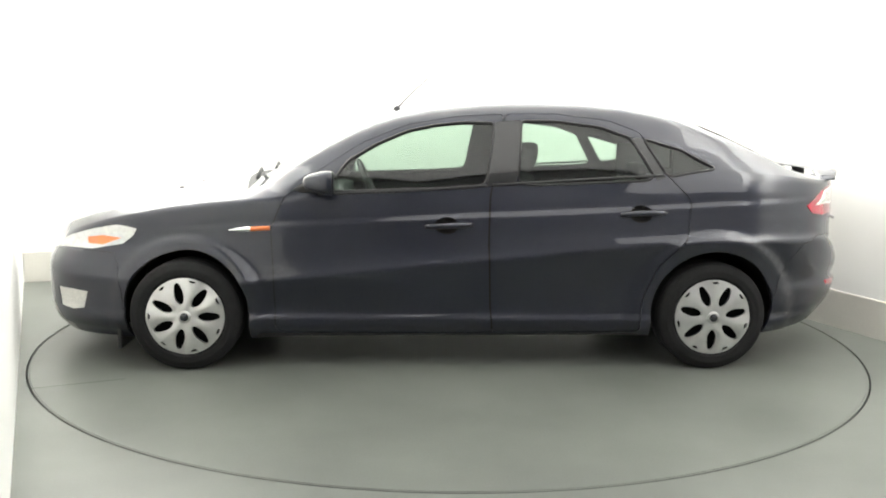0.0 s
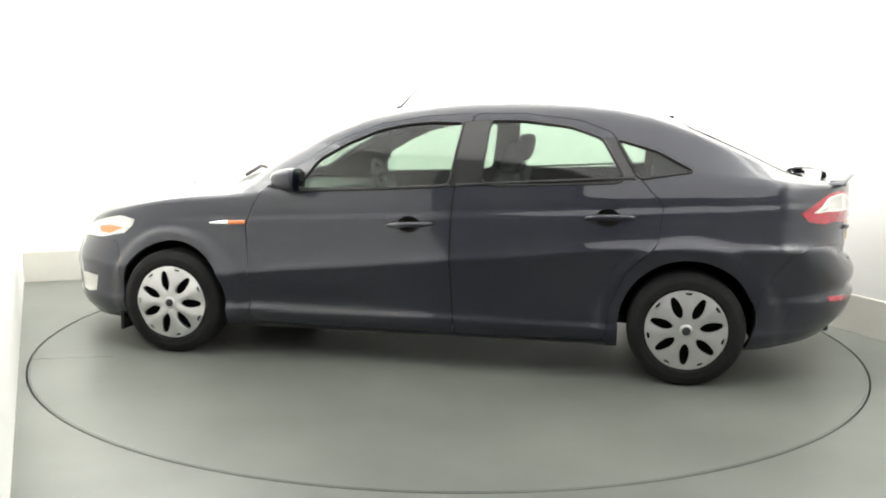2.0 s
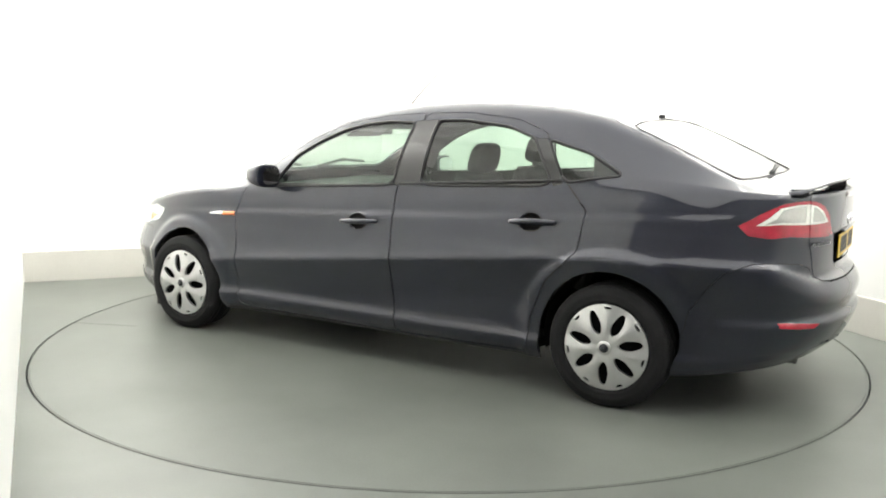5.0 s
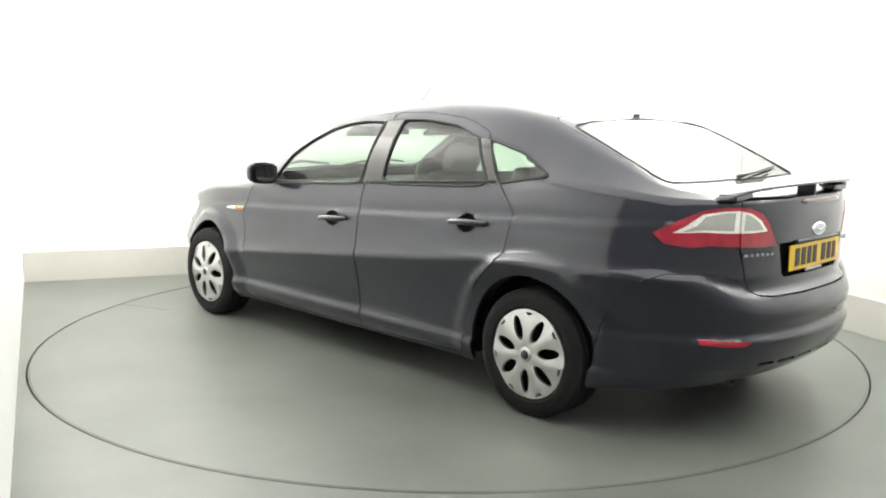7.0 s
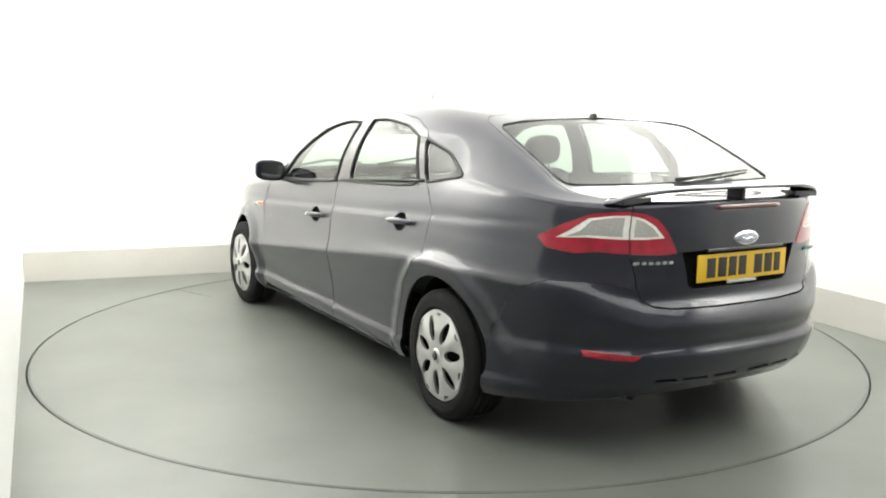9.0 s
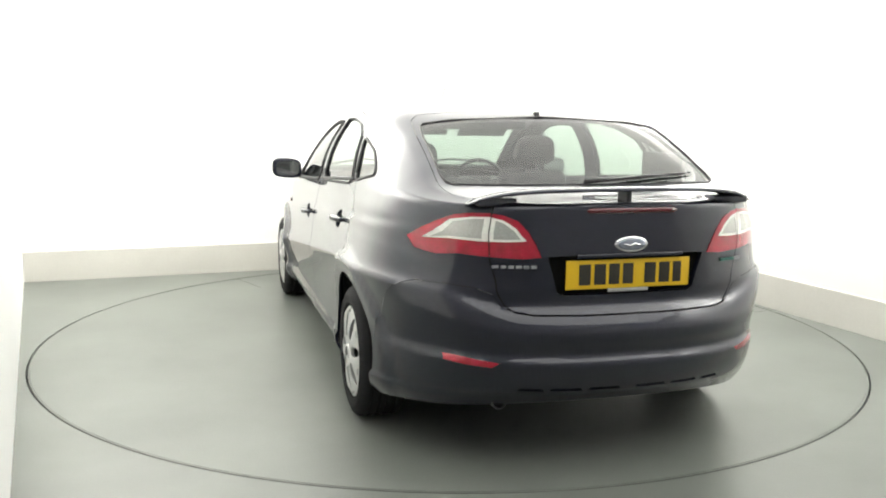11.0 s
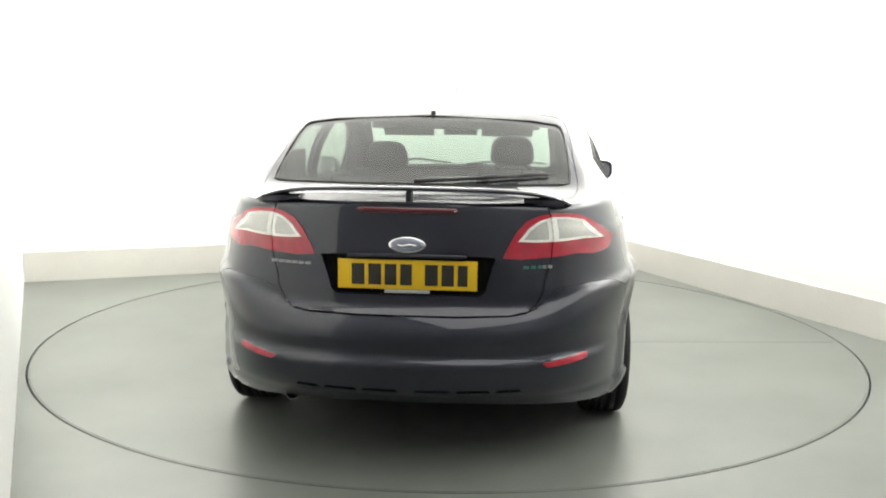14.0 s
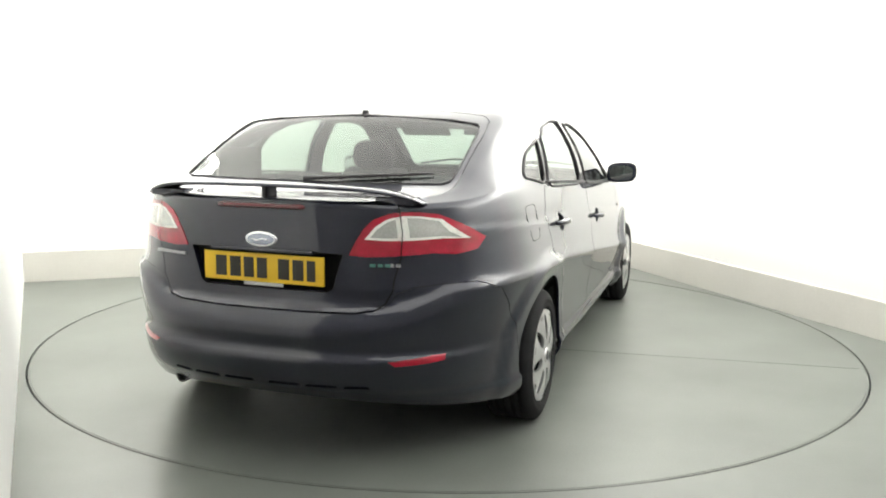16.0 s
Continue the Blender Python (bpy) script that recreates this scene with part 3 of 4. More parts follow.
OUT["reflector"] = [tail_pt(y, z) for y, z in ((0.550, 0.448), (0.61, 0.454), (0.70, 0.462), (0.738, 0.463), (0.738, 0.442), (0.67, 0.434), (0.575, 0.430))]
OUT["plate_recess"] = [(HALF, vz(LENGTH, 0.698)), (uy(0.275), vz(uy(0.275), 0.698)), (uy(0.30), vz(uy(0.30), 0.715)), (uy(0.355), vz(uy(0.355), 0.846)), (uy(0.2), vz(uy(0.2), 0.852)), (HALF, vz(LENGTH, 0.852))]
for key, y0, y1 in (("slot_inner", 0.03, 0.185), ("slot_middle", 0.20, 0.345), ("slot_outer", 0.36, 0.47)):
    OUT[key] = [tail_pt(y, z) for y, z in ((y0, 0.332), (y1, 0.334), (y1 - 0.012, 0.346), (y0 + 0.012, 0.345))]
OUT["lamp_inner"] = [flank_pt(-2.085, 0.904), flank_pt(-2.13, 0.930)] + [tail_pt(y, z) for y, z in
                    ((0.72, 0.969), (0.66, 0.984), (0.615, 0.987), (0.61, 0.910), (0.72, 0.913))]
OUT["lamp_core"] = [tail_pt(y, z) for y, z in ((0.573, 0.980), (0.545, 0.971), (0.495, 0.941), (0.468, 0.911), (0.52, 0.909), (0.568, 0.909))]
OUT["cup_front"] = dense([(0.037 + 0.064 * math.cos(math.pi * k / 12), 0.790 + 0.045 * math.sin(math.pi * k / 12)) for k in range(24)], flank_pt)
OUT["cup_rear"] = dense([(-1.010 + 0.064 * math.cos(math.pi * k / 12), 0.858 + 0.045 * math.sin(math.pi * k / 12)) for k in range(24)], flank_pt)
OUT["indicator"] = [flank_pt(1.83, 0.698), flank_pt(1.95, 0.706), flank_pt(2.06, 0.690), flank_pt(2.05, 0.655), flank_pt(1.95, 0.655)]
OUT["sill_strip"] = dense([(1.06, 0.10), (1.05, 0.196), (0.4, 0.193), (-0.4, 0.193), (-1.02, 0.205), (-1.05, 0.10)], flank_pt, 0.2)

# gap widths round the panels that open
SHUT = {"front_door": 0.0045, "rear_door": 0.0045, "tailgate": 0.005, "bonnet": 0.005, "rear_bumper": 0.002, "front_bumper": 0.003}
ORDER = ["arch_front", "arch_rear", "cup_front", "cup_rear", "indicator", "lamp_inner", "lamp_core", "lamp_clear", "tail_lamp", "head_lamp", "reflector", "fog_recess", "grille", "upper_grille", "slot_inner", "slot_middle", "slot_outer", "rear_bumper", "front_bumper", "front_glass", "rear_glass",
         "quarter_glass", "pillar", "divider", "front_door", "rear_door", "back_window", "plate_recess", "tailgate", "windscreen", "bonnet", "sill_strip"]


def dv_for(poly, d):
    """The same distance across the net, whose height is about 0.8 m for the flank and 0.42 m for the cabin."""
    return d / 0.72


def cut_car():
    s = Sheet()
    gaps = {}
    for name in ORDER:
        s.cut(OUT[name])
        if name in SHUT:
            gaps[name] = grown(OUT[name], SHUT[name], dv_for(OUT[name], SHUT[name]))
            s.cut(gaps[name])
    found = {}
    s.bm.faces.ensure_lookup_table()
    boxes = {n: (min(p[0] for p in o), max(p[0] for p in o), min(p[1] for p in o), max(p[1] for p in o)) for n, o in (*OUT.items(), *(("gap_" + k, v) for k, v in gaps.items()))}

    def within(key, poly, x, y):
        b = boxes[key]
        return b[0] <= x <= b[1] and b[2] <= y <= b[3] and inside(poly, x, y)
    for f in s.bm.faces:
        c = f.calc_center_median()
        u, v = c.x, c.y
        at = "body"
        for name in ORDER:
            if within(name, OUT[name], u, v):
                at = name
                break
        if at == "body" or at == "sill_strip":
            for name, g in gaps.items():
                if within("gap_" + name, g, u, v):
                    at = "gap"
                    break
        else:
            for name in ("tailgate", "rear_bumper", "front_door", "rear_door"):
                if name == at or (name in gaps and at not in ("body", "rear_bumper", "tail_lamp", "lamp_clear")):
                    continue
                if within("gap_" + name, gaps[name], u, v) and not within(name, OUT[name], u, v) and ORDER.index(name) < 99:
                    if at in ("tail_lamp", "lamp_clear") and name != "tailgate":
                        continue
                    at = "gap"
                    break
        found.setdefault(at, []).append(([tuple(p.co.xy) for p in f.verts], (u, v)))
    s.bm.free()
    return found


FACES = cut_car()


def faces(*names, where=None):
    return [f for n in names for f, c in FACES.get(n, []) if where is None or where(*c)]


CAR = tagged(new("car"), "dark grey metallic five-door hatchback car with rear spoiler on a turntable", "car")


def panel(name, fs, material, parent=CAR, sides=(1, -1), lift=0.0, lip=0.012, label=""):
    return part(name, wrap(fs, sides, lift, lip), material, parent, label)


def in_gate(u, v):
    return inside(OUT["tailgate"], u, v)


BODY = panel("body_shell", faces("body"), PAINT, label="dark grey painted body shell with flared wheel arches")
HIDDEN = faces("body", "gap", "tail_lamp", "lamp_clear", "lamp_inner", "lamp_core", "head_lamp", "reflector", "rear_bumper", "front_bumper", "front_door", "rear_door", "tailgate", "bonnet", "sill_strip",
               "fog_recess", "grille", "upper_grille", "slot_inner", "slot_middle", "slot_outer", "plate_recess", "pillar", "divider")
# near-black shell added inside: serves as lining, blocks light and darkens the gaps
panel("inner_liner", [f for f in HIDDEN if f[0][1] < 2.0 or xu(f[0][0]) > 0.95 or xu(f[0][0]) < -1.8], LINER, lift=-0.022, lip=0.0)
panel("headlining", [f for f in HIDDEN if f[0][1] >= 2.0 and -1.8 <= xu(f[0][0]) <= 0.95], HEADLINE, lift=-0.022, lip=0.0, label="grey cloth roof lining")
for sgn in (1, -1):
    panel("sill_trim", faces("sill_strip"), BLACK, sides=(sgn,), lip=0.01, label="black plastic sill strip")
BONNET = panel("bonnet", faces("bonnet"), PAINT)
R_BUMPER = panel("rear_bumper", faces("rear_bumper"), PAINT)
for sgn in (1, -1):
    for key in ("slot_inner", "slot_middle", "slot_outer"):
        part("bumper_slot", wrap(faces(key), (sgn,), -0.012, 0.0), LINER, R_BUMPER, "dark slot low in the bumper")
F_BUMPER = panel("front_bumper", faces("front_bumper"), PAINT)
part("lower_grille", wrap(faces("grille"), lift=-0.03), BLACK, F_BUMPER, "black lower grille")
part("upper_grille", wrap(faces("upper_grille"), lift=-0.01), CHROME, F_BUMPER, "chrome upper grille bar")
panel("windscreen", faces("windscreen"), PANE, lift=-0.003, lip=0.004, label="green-tinted windscreen")
GATE = panel("tailgate", faces("tailgate"), PAINT, label="dark grey painted tailgate")
part("rear_window", wrap(faces("back_window"), lift=-0.002, lip=0.004), BACKPANE, GATE, "tinted rear window")
part("plate_recess", wrap(faces("plate_recess"), lift=-0.026, lip=-0.027), PAINT, GATE)
for sgn in (1, -1):
    d = panel("front_door", faces("front_door"), PAINT, sides=(sgn,))
    part("window", wrap(faces("front_glass"), (sgn,), -0.004, 0.004), PANE, d, "green-tinted door window")
    e = panel("rear_door", faces("rear_door"), PAINT, sides=(sgn,))
    part("window", wrap(faces("rear_glass"), (sgn,), -0.004, 0.004), PANE, e, "green-tinted door window")
    panel("quarter_window", faces("quarter_glass"), PANE, sides=(sgn,), lift=-0.004, lip=0.004, label="small tinted quarter window")
    panel("quarter_trim", faces("divider"), GLOSS, sides=(sgn,), lift=-0.001, lip=0.003, label="black trim before the quarter window")
    panel("pillar_trim", faces("pillar"), GLOSS, sides=(sgn,), lift=-0.001, lip=0.003, label="gloss black door pillar trim")
    out_lamp = panel("tail_lamp", faces("tail_lamp", where=lambda u, v: not in_gate(u, v)), RED, sides=(sgn,), lift=0.003, label="red tail lamp with clear upper lens")
    part("clear_lens", wrap(faces("lamp_clear", where=lambda u, v: not in_gate(u, v)), (sgn,), 0.0035, 0.01), CLEAR, out_lamp, "clear lens border")
    part("ribbed_lens", wrap(faces("lamp_inner"), (sgn,), 0.0025, 0.006), LENS, out_lamp, "grey ribbed lens")
    in_lamp = part("tail_lamp", wrap(faces("tail_lamp", where=in_gate), (sgn,), 0.003, 0.012), RED, GATE, "red tail lamp with clear upper lens")
    part("clear_lens", wrap(faces("lamp_clear", where=in_gate), (sgn,), 0.0035, 0.01), CLEAR, in_lamp, "clear lens border")
    part("ribbed_lens", wrap(faces("lamp_core"), (sgn,), 0.0025, 0.006), LENS, in_lamp, "grey ribbed lens")
    part("reflector", wrap(faces("reflector"), (sgn,), 0.002, 0.01), RED, R_BUMPER, "red bumper reflector")
    part("handle_cup", wrap(faces("cup_front"), (sgn,), -0.016, 0.0), LINER, d, "dark handle recess")
    part("handle_cup", wrap(faces("cup_rear"), (sgn,), -0.016, 0.0), LINER, e, "dark handle recess")
    hl = panel("head_lamp", faces("head_lamp"), HEADL, sides=(sgn,), lift=0.002, label="clear headlamp")
    part("indicator", wrap(faces("indicator"), (sgn,), 0.001, 0.006), AMBER, hl, "amber indicator")
    part("fog_lamp", wrap(faces("fog_recess"), (sgn,), -0.004, 0.01), CLEAR, F_BUMPER, "pale fog lamp panel")


# ------------------------------------------------------------ wheels
def tyre_mesh():
    bm = bmesh.new()
    w = 0.105
    prof = [(0.200, 0.075), (0.206, 0.092), (0.216, 0.100), (0.218, 0.103), (0.228, 0.106), (0.231, 0.1045), (0.245, 0.109), (0.258, 0.107), (0.260, 0.1055), (0.280, 0.098), (0.291, 0.088), (TYRE_R - 0.001, 0.074),
            (TYRE_R, 0.060), (TYRE_R - 0.005, 0.058), (TYRE_R - 0.005, 0.050), (TYRE_R, 0.048), (TYRE_R, 0.024), (TYRE_R - 0.006, 0.022), (TYRE_R - 0.006, 0.012), (TYRE_R, 0.010), (TYRE_R, -0.010)]
    prof += [(r, -a) for r, a in prof[::-1][1:]]
    lathe(bm, prof, 72, "y")
    return bm


def cover_mesh():
    """A wheel cover with seven broad spokes and leaf-shaped slots between them."""
    bm = bmesh.new()
    n_s, na, nr = 7, 28, 9
    rads = [0.030, 0.055, 0.070, 0.080, 0.092, 0.105, 0.120, 0.135, 0.150, 0.163, 0.174, 0.184, 0.196, 0.207]

    def depth(r):
        return 0.098 + 0.016 * (1 - ((r - 0.05) / 0.16) ** 2)
    total = n_s * na
    grid = []
    for r in rads:
        row = []
        for i in range(total):
            a = 2 * math.pi * i / total
            fr = (i % na) / na
            ridge = 0.0035 * math.cos(2 * math.pi * fr) * min(1, max(0, (r - 0.05) / 0.04))
            row.append(bm.verts.new((r * math.cos(a), depth(r) + ridge, r * math.sin(a))))
        grid.append(row)

    def slot(r, fr):
        x = (r - 0.072) / (0.186 - 0.072)
        if not 0 < x < 1:
            return False
        half = (0.0200 * math.sin(math.pi * x ** 0.85) ** 0.7 + 0.004) / r
        return abs(fr - 0.5) * 2 * math.pi / n_s < half

    def notch(r, fr):
        return 0.184 < r < 0.198 and (fr < 0.11 or fr > 0.89)
    for j in range(len(rads) - 1):
        for i in range(total):
            fr = ((i + 0.5) % na) / na
            r = (rads[j] + rads[j + 1]) / 2
            if slot(r, fr) or notch(r, fr):
                continue
            k = (i + 1) % total
            bm.faces.new((grid[j][i], grid[j + 1][i], grid[j + 1][k], grid[j][k]))
    bmesh.ops.delete(bm, geom=[v for v in bm.verts if not v.link_faces], context="VERTS")
    # ease the stepped slot edges
    rim = [v for v in bm.verts if any(e.is_boundary for e in v.link_edges) and 0.06 < math.hypot(v.co.x, v.co.z) < 0.19]
    for _ in range(2):
        pos = {}
        for v in rim:
            ns = [e.other_vert(v).co for e in v.link_edges if e.is_boundary]
            if len(ns) == 2:
                pos[v] = v.co * 0.4 + (ns[0] + ns[1]) * 0.3
        for v, p in pos.items():
            v.co = p
    bmesh.ops.recalc_face_normals(bm, faces=bm.faces)
    for f in bm.faces:
        if f.normal.y < 0:
            f.normal_flip()
    edges = [e for e in bm.edges if e.is_boundary]
    r = bmesh.ops.extrude_edge_only(bm, edges=edges)
    for v in r["geom"]:
        if isinstance(v, bmesh.types.BMVert):
            v.co.y -= 0.014
    for e in edges:
        e.smooth = False
    return bm


def hub_mesh():
    bm = bmesh.new()
    lathe(bm, [(0.0005, 0.118), (0.014, 0.118), (0.016, 0.120), (0.030, 0.119), (0.034, 0.114), (0.034, 0.10)], 32, "y")
    return bm


def rim_mesh():
    bm = bmesh.new()
    lathe(bm, [(0.0005, 0.060), (0.12, 0.062), (0.17, 0.055), (0.190, 0.075), (0.205, 0.095), (0.208, 0.092), (0.206, -0.09), (0.17, -0.09)], 48, "y")
    return bm


def wheel():
    w = new("wheel")
    w.parent = CAR
    w["label"] = "road wheel with a silver multi-spoke wheel cover"
    part("tyre", tyre_mesh(), RUBBER, w, "worn black tyre")
    part("rim", rim_mesh(), LINER, w)
    c = part("wheel_cover", cover_mesh(), ALLOY, w, "silver wheel cover with leaf-shaped slots")
    part("hub_cap", hub_mesh(), ALLOY, c)
    bm = bmesh.new()
    lathe(bm, [(0.0005, 0.1225), (0.021, 0.1225), (0.023, 0.118)], 24, "y")
    part("hub_emblem", bm, BADGE, c, "dark oval hub emblem")
    return w


def well(ax, sgn):
    bm = bmesh.new()
    n = 28
    rows = []
    for y in (0.50, 0.70, 0.835):
        rows.append([bm.verts.new((ax + 0.352 * math.cos(math.pi * (i / n * 1.16 - 0.08)), sgn * y, 0.315 + 0.352 * math.sin(math.pi * (i / n * 1.16 - 0.08)))) for i in range(n + 1)])
    for p, q in zip(rows, rows[1:]):
        for i in range(n):
            bm.faces.new((p[i], p[i + 1], q[i + 1], q[i]))
    bm.faces.new(rows[0])
    part("wheel_well", bm, LINER, CAR)


first = wheel()
WHEELS = [(AXLE_F, 0.824, 0), (AXLE_R, 0.810, 0), (AXLE_F, -0.824, 180), (AXLE_R, -0.810, 180)]
for i, (x, y, turn) in enumerate(WHEELS):
    m = pose(x, y, HUB_Z, 0, 11 * i, turn)
    if i == 0:
        first.matrix_basis = m
    else:
        copy_thing(first, m)
for ax in (AXLE_F, AXLE_R):
    for sgn in (1, -1):
        well(ax, sgn)

# ------------------------------------------------------------ underside
bm = bmesh.new()
box(bm, (-1.95, -0.56, 0.235), (1.95, 0.56, 0.29), 0.01)
box(bm, (-1.02, -0.80, 0.20), (1.02, 0.80, 0.25), 0.01)
part("underbody", bm, LINER, CAR)


# ------------------------------------------------------------ fittings on the skin
def on_skin(pt, sgn=1, lift=0.0):
    u, v = pt
    p = skin(u, v).copy()
    e = 0.004
    n = (skin(min(u + e, LENGTH), v) - skin(max(u - e, 0), v)).cross(skin(u, min(v + e, 3)) - skin(u, max(v - e, 0))).normalized()
    p += n * lift
    return Vector((p.x, p.y * sgn, p.z))


def seal(outline, sgn, radius, parent, name="window_seal", material=BLACK, closed=True, lift=0.001):
    pts = [on_skin(p, sgn, lift) for p in outline]
    if closed:
        pts.append(pts[0])
    bm = bmesh.new()
    tube(bm, pts, radius, 6)
    return part(name, bm, material, parent)


def kids(name):
    return sorted((o for o in CAR.children_recursive if o.name.split(".")[0] == name), key=lambda o: o.name)


for sgn, fd, rd, qw in zip((1, -1), kids("front_door"), kids("rear_door"), kids("quarter_window")):
    seal(OUT["front_glass"], sgn, 0.007, fd)
    seal(OUT["rear_glass"], sgn, 0.007, rd)
    seal(OUT["quarter_glass"], sgn, 0.007, qw)
    # belt strips and upper crease
    for door, x0, x1 in ((fd, 0.72, -0.178), (rd, -0.212, -1.14)):
        line = [cabin_pt(x0 + (x1 - x0) * i / 16, belt(x0 + (x1 - x0) * i / 16) + 0.020) for i in range(17)]
        seal(line, sgn, 0.008, door, "belt_strip", closed=False)
    for door, xa, xb, za, zb in ((fd, 0.152, -0.098, 0.783, 0.796), (rd, -0.895, -1.145, 0.852, 0.864)):
        bm = bmesh.new()
        pts, rad = [], []
        for k in range(15):
            s = k / 14
            x, z = xa + (xb - xa) * s, za + (zb - za) * s
            pts.append(on_skin(flank_pt(x, z), sgn, 0.006 + 0.030 * math.sin(math.pi * s) ** 0.6))
            rad.append(0.009 + 0.007 * math.sin(math.pi * s) ** 0.5)
        tube(bm, pts, rad, 10)
        part("handle", bm, PAINT, door, "dark grey strap handle")
    # side repeater with a pale front half
    for nm, x0, x1, m_ in (("repeater_bezel", 1.200, 1.078, CHROME), ("repeater_lens", 1.078, 0.972, AMBER)):
        bm = bmesh.new()
        rows = []
        for k in range(9):
            s = k / 8
            x = x0 + (x1 - x0) * s
            h = 0.010 if m_ is AMBER else 0.004 + 0.008 * math.sin(math.pi / 2 * s)
            zc = 0.757 + 0.060 * (1.2 - x)
            rows.append([bm.verts.new(on_skin(flank_pt(x, zc + dz * h), sgn, lf)) for dz, lf in ((-1.3, -0.004), (-1, 0.004), (-0.4, 0.007), (0.4, 0.007), (1, 0.004), (1.3, -0.004))])
        for p, q in zip(rows, rows[1:]):
            for k in range(5):
                bm.faces.new((p[k], q[k], q[k + 1], p[k + 1]))
        bmesh.ops.recalc_face_normals(bm, faces=bm.faces)
        part(nm, bm, m_, CAR, "chrome wing vent bezel" if m_ is CHROME else "orange side repeater")
    # mud flaps ahead of and behind the wheels
    bm = bmesh.new()
    box(bm, (1.805, 0.60 * sgn - 0.12, 0.085), (1.825, 0.60 * sgn + 0.20 if sgn > 0 else 0.60 * sgn + 0.12, 0.26), 0.006)
    part("mud_flap", bm, BLACK, CAR, "black rubber deflector")


def door_mirror(sgn):
    """A rounded mirror head on a short foot."""
    mid = 0.962
    bm = bmesh.new()
    bmesh.ops.create_uvsphere(bm, u_segments=28, v_segments=16, radius=1.0)
    for v in bm.verts:
        x, y, z = v.co
        f = lambda a, p: math.copysign(abs(a) ** p, a)
        x, y, z = f(x, 0.8), f(y, 0.62), f(z, 0.62)
        if x < -0.25:
            x = -0.25 - (abs(x) - 0.25) * 0.06
        taper = 1 - 0.28 * max(0, x)
        v.co = Vector((0.665 + 0.125 * x, sgn * (mid + 0.098 * y * taper - 0.012 * x), 1.014 + 0.066 * z * taper + 0.006 * y * sgn * sgn))
    head = part("door_mirror", bm, PAINT, CAR, "dark grey door mirror")
    bm = bmesh.new()
    pts = []
    for k in range(32):
        c, d = math.cos(2 * math.pi * k / 32), math.sin(2 * math.pi * k / 32)
        w, h = 0.078 * math.copysign(abs(c) ** 0.65, c), 0.050 * math.copysign(abs(d) ** 0.65, d)
        pts.append((0.612 - 0.12 * w, sgn * (mid + w), 1.014 + h))
    f = bm.faces.new([bm.verts.new(p) for p in pts])
    if f.calc_center_median() and (f.normal_update() or f.normal.x > 0):
        f.normal_flip()
    part("mirror_glass", bm, MIRROR, head, "mirror glass")
    bm = bmesh.new()
    tube(bm, [(0.70, sgn * 0.80, 0.965), (0.69, sgn * 0.86, 0.968), (0.68, sgn * 0.93, 0.985)], [0.040, 0.032, 0.028], 12, 0.8)
    part("mirror_foot", bm, BLACK, head, "black mirror foot")
    # small triangle at the foot of the windscreen pillar
    bm = bmesh.new()
    tri = [on_skin(cabin_pt(x, z), sgn, 0.002) for x, z in ((0.70, 0.962), (0.80, 0.955), (0.86, 0.968), (0.72, 1.052), (0.690, 1.02))]
    g = bm.faces.new([bm.verts.new(p) for p in tri])
    if (g.normal_update() or g.normal.y * sgn < 0):
        g.normal_flip()
    r = bmesh.ops.extrude_face_region(bm, geom=[g])
    for v in r["geom"]:
        if isinstance(v, bmesh.types.BMVert):
            v.co.y += 0.004 * sgn
    part("mirror_base", bm, BLACK, head, "black mirror base")


for sgn in (1, -1):
    door_mirror(sgn)


# ------------------------------------------------------------ tailgate fittings
def make_spoiler():
    bm = bmesh.new()
    rows = []
    n = 40
    for i in range(n + 1):
        y = -0.605 + 1.21 * i / n
        e = abs(y) / 0.605
        xt = -2.345 + 0.15 * e ** 3.2
        chord = 0.155 * (1 - 0.45 * e ** 6)
        z = 1.097 - 0.014 * e ** 2 - 0.046 * e ** 6
        th = 0.011 * (1 - 0.6 * e ** 8)
        ring = []
        for k in range(14):
            a = 2 * math.pi * k / 14
            cx, cz = math.cos(a), math.sin(a)
            ring.append(bm.verts.new((xt + chord * (0.5 + 0.5 * cx), y, z + th * math.copysign(abs(cz) ** 0.7, cz) - 0.012 * (0.5 + 0.5 * cx) ** 2)))
        rows.append(ring)
    for p, q in zip(rows, rows[1:]):
        for k in range(14):
            bm.faces.new((p[k], p[(k + 1) % 14], q[(k + 1) % 14], q[k]))
    bm.faces.new(rows[0]), bm.faces.new(rows[-1][::-1])
    bmesh.ops.recalc_face_normals(bm, faces=bm.faces)
    sp = part("spoiler", bm, PAINT, GATE, "dark grey lip spoiler on short stands")
    for y, w in ((0.0, 0.010), (0.50, 0.075), (-0.50, 0.075)):
        bm = bmesh.new()
        x = -2.345 + 0.15 * (abs(y) / 0.605) ** 3.2
        box(bm, (x + 0.045, y - w, 1.030), (x + 0.125, y + w, 1.089 - 0.030 * (abs(y) > 0.1)), 0.006)
        part("stand", bm, PAINT if y else BLACK, sp)


make_spoiler()


def tail_x(y, z):
    """Where the tail's skin lies at half-width y and height z."""
    u = uy(abs(y))
    return low(u, z).x


PX = -2.312


